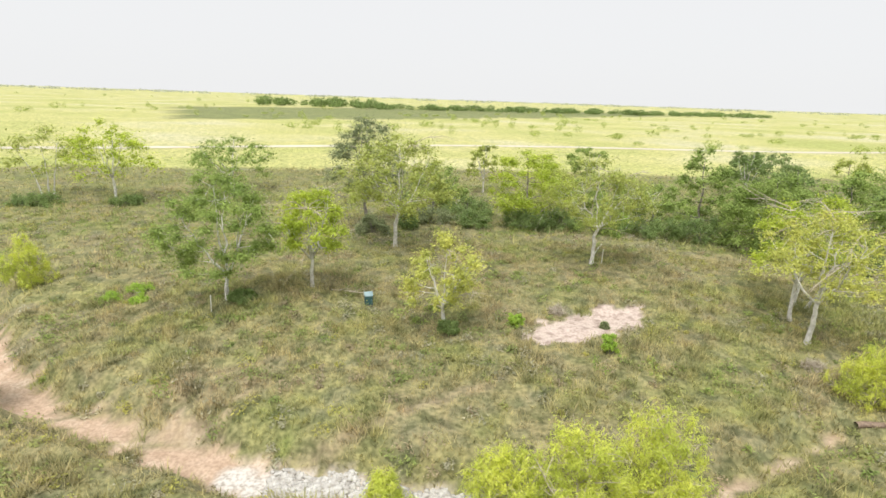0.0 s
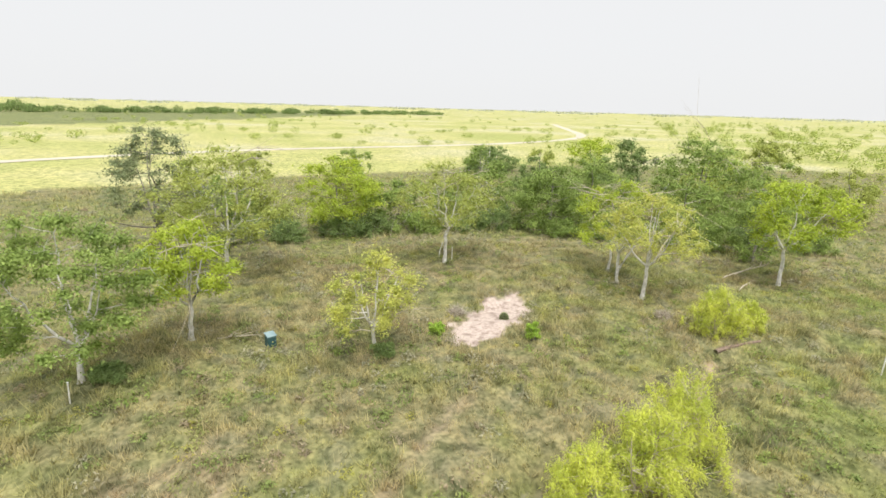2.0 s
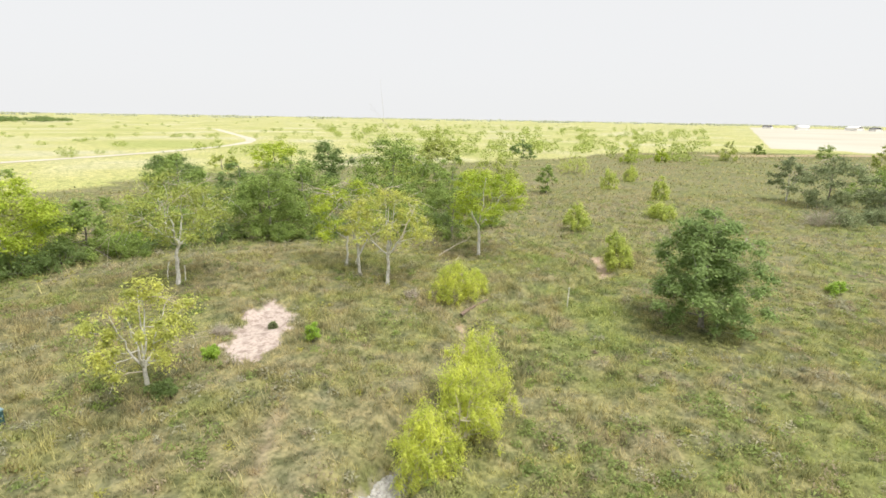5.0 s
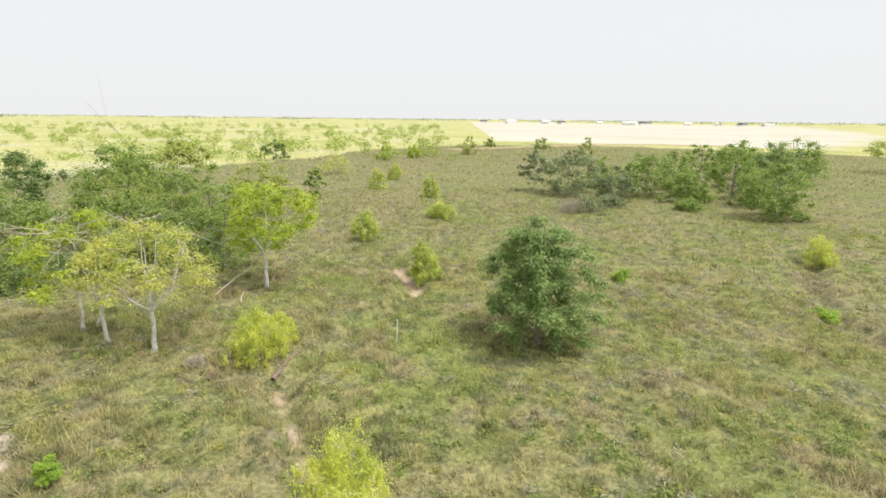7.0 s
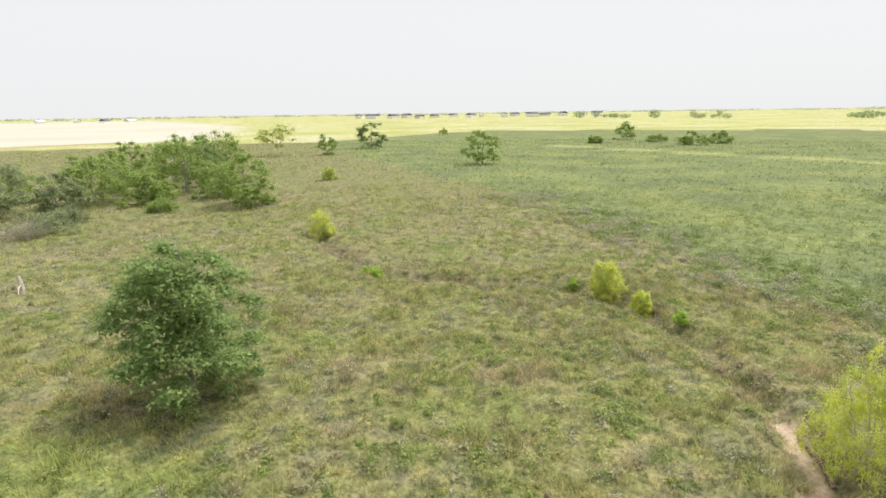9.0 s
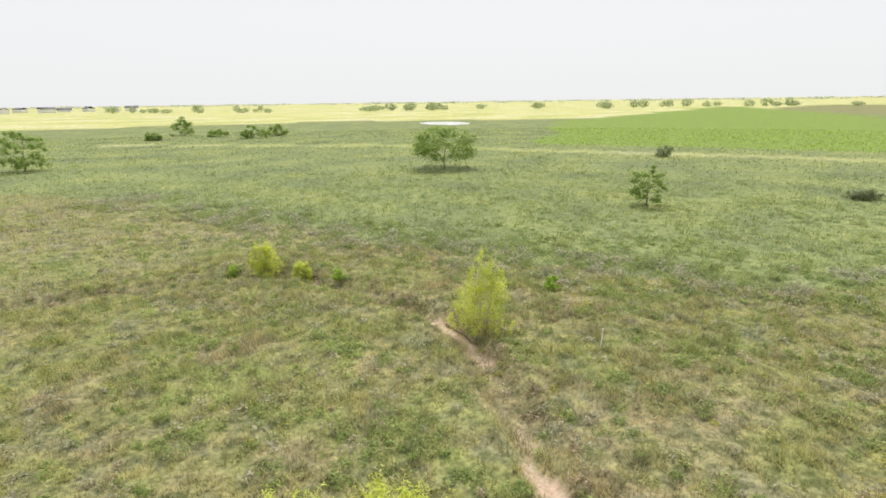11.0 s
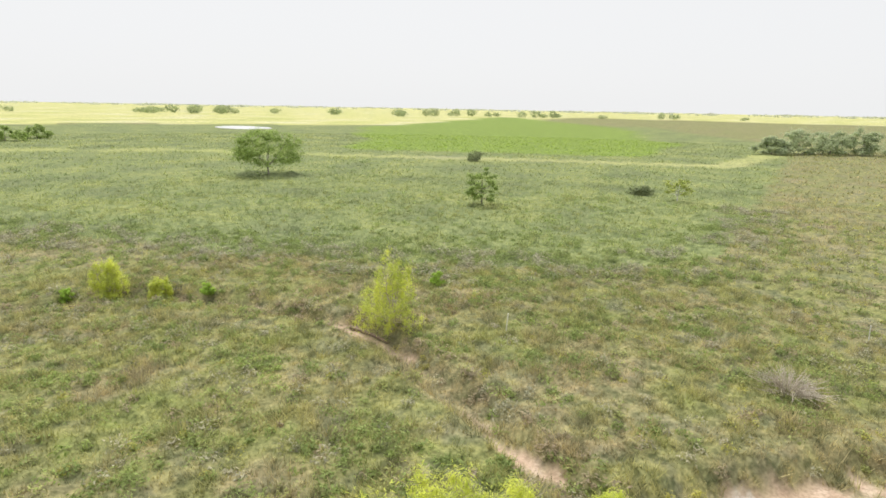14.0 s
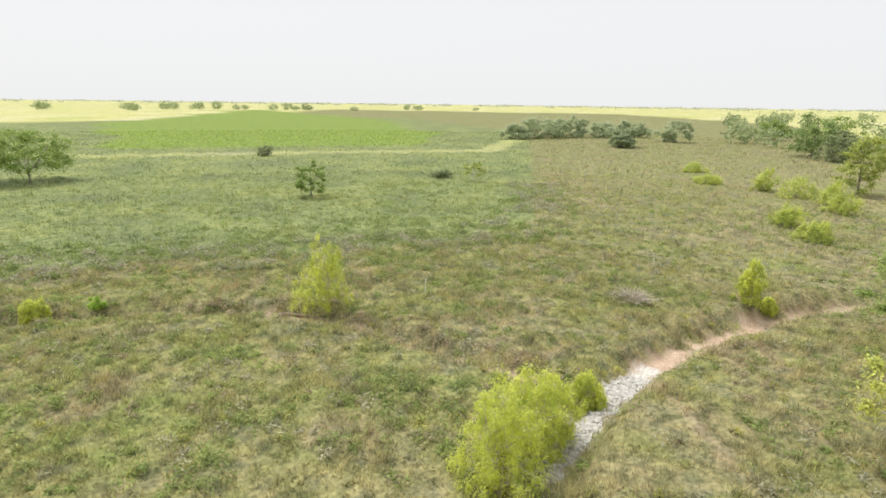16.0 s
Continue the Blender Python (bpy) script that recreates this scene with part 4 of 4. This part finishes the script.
# ---- far houses ----
def house(x, y, wx, wy, h, turn, roof):
    root = thing("house", x, y, ground_at(x, y), "small distant white farm building with a low pitched roof", "house", "distant buildings")
    root.rotation_euler = (0, 0, turn)
    part("wall", block("wall", (wx, wy, h), (0, 0, h / 2), M_WALL), root)
    k, o = 0.28 * wy, 0.5
    v = np.array([(-wx / 2 - o, -wy / 2 - o, h), (wx / 2 + o, -wy / 2 - o, h), (wx / 2 + o, wy / 2 + o, h), (-wx / 2 - o, wy / 2 + o, h), (-wx / 2 - o, 0, h + k), (wx / 2 + o, 0, h + k)])
    v = np.concatenate([v, v - (0, 0, 0.25)])
    f = [(0, 1, 5, 4), (2, 3, 4, 5), (7, 6, 10, 11), (9, 8, 11, 10), (0, 4, 10, 6), (4, 3, 9, 10), (1, 7, 11, 5), (5, 11, 8, 2)]
    part("roof", Soup().add(v, f).mesh("roof", roof), root)
    for n in range(int(wx // 6)):
        win = part("window", block("window", (1.6, 0.16, 1.4), (-wx / 2 + 3 + 6 * n, -wy / 2 - 0.03, h * 0.5), M_WALL, 0.02), root)
        part("pane", block("pane", (1.3, 0.06, 1.1), (-wx / 2 + 3 + 6 * n, -wy / 2 - 0.13, h * 0.5), M_PANE), win)


rng = np.random.default_rng(77)
for n in range(11):
    a, d = radians(-4 - 2.6 * n + rng.uniform(-0.8, 0.8)), rng.uniform(1150, 1550)
    house(d * math.cos(a), d * math.sin(a), rng.uniform(12, 34), rng.uniform(9, 13), rng.uniform(3, 5), rng.uniform(0, 3), M_WALL if n % 3 else M_ROOF)
for n in range(16):
    a, d = radians(-50 - 1.6 * n + rng.uniform(-0.5, 0.5)), rng.uniform(1000, 1200)
    house(d * math.cos(a), d * math.sin(a), rng.uniform(14, 24), rng.uniform(10, 13), rng.uniform(3.5, 6), rng.uniform(0, 3), M_ROOF)


# ---- far woods ----
def far_wood(name, label, spots, leaf, seed, size):
    """Clumps of leaves for distant trees: spots of x, y, height, width."""
    rng = np.random.default_rng(seed)
    s = Soup()
    for x, y, h, w in spots:
        n = 28 if w > 25 else int(110 + 12 * min(w, 12))
        d = rng.normal(0, 1, (n, 3))
        d /= np.linalg.norm(d, axis=1)[:, None]
        r = rng.uniform(0.5, 1, (n, 1)) * (0.7 + 0.5 * vnoise(d[:, 0] * 2 + x, d[:, 1] * 2 + d[:, 2] * 2 + y, 0.7, 3))[:, None]
        q = np.array([x, y, -0.35 + h * 0.5]) + d * r * (w / 2, w / 2, h * 0.52)
        q[:, 2] = np.maximum(q[:, 2], -0.3)
        up = d + rng.normal(0, 0.5, (n, 3)) + (0, 0, 0.4)
        al = np.cross(up, rng.normal(0, 1, (n, 3)))
        al /= np.linalg.norm(al, axis=1)[:, None]
        ac = np.cross(al, rng.normal(0, 1, (n, 3)))
        ac /= np.linalg.norm(ac, axis=1)[:, None]
        k = size * (h + w) * 0.5 * rng.uniform(0.6, 1.3, (n, 1))
        v = np.stack([q - al * k, q + ac * k, q + al * k], 1).reshape(-1, 3)
        s.add(v, np.arange(n)[:, None] * 3 + np.arange(3)[None])
    tagged(new(name, s.mesh(name, LEAF[leaf])), label, "trees", "", "stuff")


rng = np.random.default_rng(5)
spots = []
for n in range(1000):                      # tree line at the horizon, all round
    a, d = rng.uniform(0, 2 * math.pi), rng.uniform(1900, 3600)
    spots.append((d * math.cos(a), d * math.sin(a), rng.uniform(4, 8), rng.uniform(30, 90)))
far_wood("horizon_woods", "line of woods along the flat horizon, haze mixed into the leaf colour", spots, "far", 1, 0.1)
spots = []
for n in range(420):                       # scrub across the northern and eastern pasture
    a, d = radians(rng.uniform(5, 130)), 150 * math.exp(rng.uniform(0, 2.0))
    x, y = d * math.cos(a), d * math.sin(a)
    if vnoise(np.array([x]), np.array([y]), 90, 61)[0] > 0.42:
        spots.append((x, y, rng.uniform(1.0, 3.5), rng.uniform(2, 6)))
for n in range(190):                       # scrub to the east
    a, d = radians(rng.uniform(2, 40)), rng.uniform(130, 650)
    spots.append((d * math.cos(a), d * math.sin(a), rng.uniform(2.0, 5.5), rng.uniform(3, 8)))
far_wood("pasture_scrub", "scattered green scrub over yellow pasture", spots, "scrub", 2, 0.066)
spots = []
for n in range(90):                        # hedge line to the north
    k = n / 89
    spots.append((-60 + 420 * k + rng.normal(0, 8), 470 + 190 * k + rng.normal(0, 8), rng.uniform(3, 6), rng.uniform(8, 16)))
for n in range(24):
    spots.append((-120 + rng.uniform(-40, 60), 480 + rng.normal(0, 12), rng.uniform(5, 9), rng.uniform(9, 16)))
far_wood("far_hedge", "dark hedge line of trees crossing the far pasture", spots, "dark", 4, 0.085)
spots = []
for n in range(46):                        # sparse row of trees across the southern fields
    k = rng.uniform(0, 1)
    spots.append((260 - 1050 * k, -760 + 330 * k + rng.normal(0, 30), rng.uniform(5, 10), rng.uniform(8, 20)))
for n in range(70):                        # western scrub
    a, d = radians(rng.uniform(140, 182)), rng.uniform(140, 700)
    spots.append((d * math.cos(a), d * math.sin(a), rng.uniform(3, 9), rng.uniform(4, 14)))
far_wood("field_tree_row", "sparse row of round trees across far fields, leaf colour tinted with haze", spots, "hazy", 3, 0.08)


# ---- grass, weeds ----
def blades(name, label, x, y, per, height, width, seed, spread):
    """Tufts of single grass blades, as one mesh."""
    rng = np.random.default_rng(seed)
    n = len(x)
    tall = 0.3 + 0.5 * fbm(x, y, 4.5, 71) + 1.2 * step(0.4, 0.8, fbm(x, y, 1.1, 72))
    r, g, bb = zones(x, y)
    c = np.repeat(np.stack([r, g, bb, dryness(x, y)], 1), 3 * per, axis=0)
    z = np.repeat(land(x, y) - 0.03, per)
    x, y, tall = np.repeat(x, per), np.repeat(y, per), np.repeat(tall, per)
    m = len(x)
    x, y = x + rng.normal(0, spread, m), y + rng.normal(0, spread, m)
    a, lean = rng.uniform(0, 2 * math.pi, m), rng.uniform(0.15, 1.3, m)
    h = height * tall * rng.uniform(0.5, 1.3, m)
    w = width * rng.uniform(0.6, 1.4, m)
    b = a + rng.uniform(1.0, 2.1, m)
    p0 = np.stack([x - np.cos(b) * w, y - np.sin(b) * w, z], 1)
    p1 = np.stack([x + np.cos(b) * w, y + np.sin(b) * w, z], 1)
    p2 = np.stack([x + np.cos(a) * h * lean, y + np.sin(a) * h * lean, z + h], 1)
    v = np.stack([p0, p1, p2], 1).reshape(-1, 3)
    s = Soup()
    s.add(v, np.arange(m)[:, None] * 3 + np.arange(3)[None], c)
    tagged(new(name, s.mesh(name, M_GRASS)), label, "grass", "", "stuff")


def scatter(count, r0, r1, seed, thin):
    rng = np.random.default_rng(seed)
    a, d = rng.uniform(0, 2 * math.pi, count), np.sqrt(rng.uniform(r0 ** 2, r1 ** 2, count))
    x, y = 5 + d * np.cos(a), 8 + d * np.sin(a)
    bare, stone = bareness(x, y)
    keep = (rng.uniform(0, 1, count) > np.maximum(bare, stone) * 1.4) & (rng.uniform(0, 1, count) < thin - 0.25 + 0.4 * fbm(x, y, 3.0, 77) + 0.8 * step(0.32, 0.62, fbm(x, y, 0.9, 78)))
    return x[keep], y[keep]


x, y = scatter(82000, 0, 30, 1, 0.45)
blades("meadow_grass", "rough mixed grass and weeds, olive and straw", x, y, 6, 0.25, 0.019, 2, 0.09)
x, y = scatter(75000, 30, 75, 3, 0.4)
blades("outer_grass", "tall rough grass further out", x, y, 3, 0.3, 0.04, 4, 0.22)
x, y = scatter(60000, 75, 210, 5, 0.4)
keep = zones(x, y)[1] < 0.3
x, y = x[keep], y[keep]
blades("far_grass", "rough grass of the outer meadow and field", x, y, 4, 0.3, 0.12, 6, 0.8)


def weeds(name, label, count, r0, r1, leaf, seed, where, size, high):
    """Low leafy weed clumps, as one mesh."""
    rng = np.random.default_rng(seed)
    a, d = rng.uniform(0, 2 * math.pi, count), np.sqrt(rng.uniform(r0 ** 2, r1 ** 2, count))
    x, y = 5 + d * np.cos(a), 8 + d * np.sin(a)
    bare, stone = bareness(x, y)
    keep = (np.maximum(bare, stone) < 0.3) & where(x, y)
    x, y = x[keep], y[keep]
    k = 44
    n = len(x) * k
    rad = np.repeat(rng.uniform(0.2, 0.6, len(x)), k) * size
    d = rng.normal(0, 1, (n, 3))
    d /= np.linalg.norm(d, axis=1)[:, None]
    d[:, 2] = np.abs(d[:, 2])
    q = np.stack([np.repeat(x, k), np.repeat(y, k), np.repeat(land(x, y), k)], 1) + d * (rad * rng.uniform(0.4, 1, n))[:, None] * (1, 1, high)
    up = d * 0.6 + (0, 0, 0.5) + rng.normal(0, 0.4, (n, 3))
    up /= np.linalg.norm(up, axis=1)[:, None]
    al = np.cross(up, rng.normal(0, 1, (n, 3)))
    al /= np.linalg.norm(al, axis=1)[:, None]
    ac = np.cross(up, al)
    ln = (0.13 * size * rng.uniform(0.6, 1.3, n))[:, None]
    v = np.stack([q - ac * ln * 0.25, q + ac * ln * 0.25, q + al * ln], 1).reshape(-1, 3)
    tagged(new(name, Soup().add(v, np.arange(n)[:, None] * 3 + np.arange(3)[None]).mesh(name, LEAF[leaf])), label, "weeds", "", "stuff")


LEAF["sage"] = leafy("grey_weed_leaves", (0.42, 0.405, 0.30))
LEAF["herb"] = leafy("olive_weed_leaves", (0.36, 0.385, 0.15))
LEAF["fresh"] = leafy("fresh_weed_leaves", (0.30, 0.38, 0.115))
LEAF["sedge"] = leafy("field_weed_leaves", (0.32, 0.39, 0.19))
LEAF["brown"] = leafy("dry_weed_leaves", (0.40, 0.335, 0.24))
LEAF["deep"] = leafy("dark_weed_leaves", (0.28, 0.345, 0.12))
LEAF["gold"] = leafy("yellowing_weed_leaves", (0.44, 0.43, 0.12))
weeds("grey_weeds", "low grey-green weeds in clumps", 5600, 0, 60, "sage", 1, lambda x, y: (fbm(x, y, 3, 81) > 0.54) & ~inside(x, y, FIELD), 1.0, 0.9)
weeds("olive_weeds", "low olive weeds through the grass", 5600, 0, 60, "herb", 2, lambda x, y: (fbm(x, y, 2.6, 82) > 0.52), 0.95, 0.9)
weeds("green_weeds", "patches of fresh green weeds", 6400, 0, 60, "fresh", 3, lambda x, y: (fbm(x, y, 3.4, 83) > 0.56), 0.95, 0.9)
weeds("yellow_weeds", "small patches of yellowing weeds", 5200, 0, 60, "gold", 9, lambda x, y: (fbm(x, y, 2.2, 97) > 0.6) & ~inside(x, y, FIELD), 0.8, 0.9)
weeds("dry_weeds", "dry brown weed tufts in the meadow", 4200, 0, 60, "brown", 5, lambda x, y: (fbm(x, y, 2.4, 85) > 0.56) & ~inside(x, y, FIELD), 0.9, 0.9)
weeds("dark_weeds", "dark green matted vines and weeds", 6400, 0, 60, "deep", 6, lambda x, y: (fbm(x, y, 3.2, 86) > 0.56) & ~inside(x, y, FIELD), 0.95, 0.8)
weeds("bank_weeds", "grey weedy bank along the field's edge", 30000, 0, 62, "sage", 7, lambda x, y: (line_distance(x, y, FIELD[:9]) < 2.2 + 2 * fbm(x, y, 3, 87)) & (vnoise(x, y, 2.2, 88) > 0.45), 1.2, 0.9)
weeds("bank_vines", "dark green vines and weeds over the bank", 30000, 0, 62, "deep", 10, lambda x, y: (line_distance(x, y, FIELD[:9]) < 2.5 + 4 * fbm(x, y, 3, 99)) & (vnoise(x, y, 1.8, 88) < 0.42), 1.1, 0.9)
weeds("slope_weeds", "dark matted weeds of the southern slope", 9000, 0, 36, "deep", 11, lambda x, y: (fbm(x, y, 2.0, 101) > 0.55) & (y < 11 + 4 * fbm(x, y, 5, 102)) & (x < 10 + 6 * fbm(x, y, 4, 103)), 1.0, 0.8)
weeds("gully_weeds", "brown and grey weeds lining the dry gully", 9000, 0, 45, "brown", 8, lambda x, y: (line_distance(x, y, SOUTH_GULLY) < 1.3) & (vnoise(x, y, 1.6, 89) > 0.4), 1.1, 1.0)
weeds("field_weeds", "bands of taller dark weeds in the green field", 5200, 20, 100, "sedge", 4, lambda x, y: (fbm(x, y * 2.2, 14, 84) > 0.58) & inside(x, y, FIELD), 1.5, 1.1)


# ---- white stones of the gully bed ----
def stone_mesh(seed):
    rng = np.random.default_rng(seed)
    bm = bmesh.new()
    bmesh.ops.create_icosphere(bm, subdivisions=1, radius=1.0)
    for v in bm.verts:
        v.co *= rng.uniform(0.7, 1.2)
        v.co.z *= 0.65
    me = bpy.data.meshes.new("stone")
    bm.to_mesh(me)
    bm.free()
    me.materials.append(M_STONE)
    return me


bed = thing("gravel_bed", 0, 13, 0, "bed of broken white limestone lining the gully", "gravel", "", "structure")
shapes = [stone_mesh(n) for n in range(6)]
rng = np.random.default_rng(9)
singles, joined = 0, Soup()
cells = [np.array([v.co[:] for v in me.vertices]) for me in shapes]
tris = np.array([p.vertices[:] for p in shapes[0].polygons])
sx, sy = rng.uniform(-5, 6, 16000), rng.uniform(11.5, 15.5, 16000)
keep = bareness(sx, sy)[1] > 0.35
sx, sy = sx[keep][:1900], sy[keep][:1900]
for x, y, z in zip(sx, sy, land(sx, sy)):
    r = rng.uniform(0.05, 0.11) * (1.3 if singles < 260 else 1)
    z = z + r * 0.15
    if singles < 260:
        ob = part("stone", shapes[singles % 6], bed)
        ob.location, ob.scale, ob.rotation_euler = (x, y - 13, z), (r, r, r), (rng.uniform(-0.3, 0.3), rng.uniform(-0.3, 0.3), rng.uniform(0, 6))
    else:
        a = rng.uniform(0, 6.28)
        c = cells[singles % 6] * r
        joined.add(np.stack([x + c[:, 0] * math.cos(a) - c[:, 1] * math.sin(a), y - 13 + c[:, 0] * math.sin(a) + c[:, 1] * math.cos(a), z + c[:, 2]], 1), tris)
    singles += 1
part("rubble", joined.mesh("rubble", M_STONE), bed, "", "stuff")
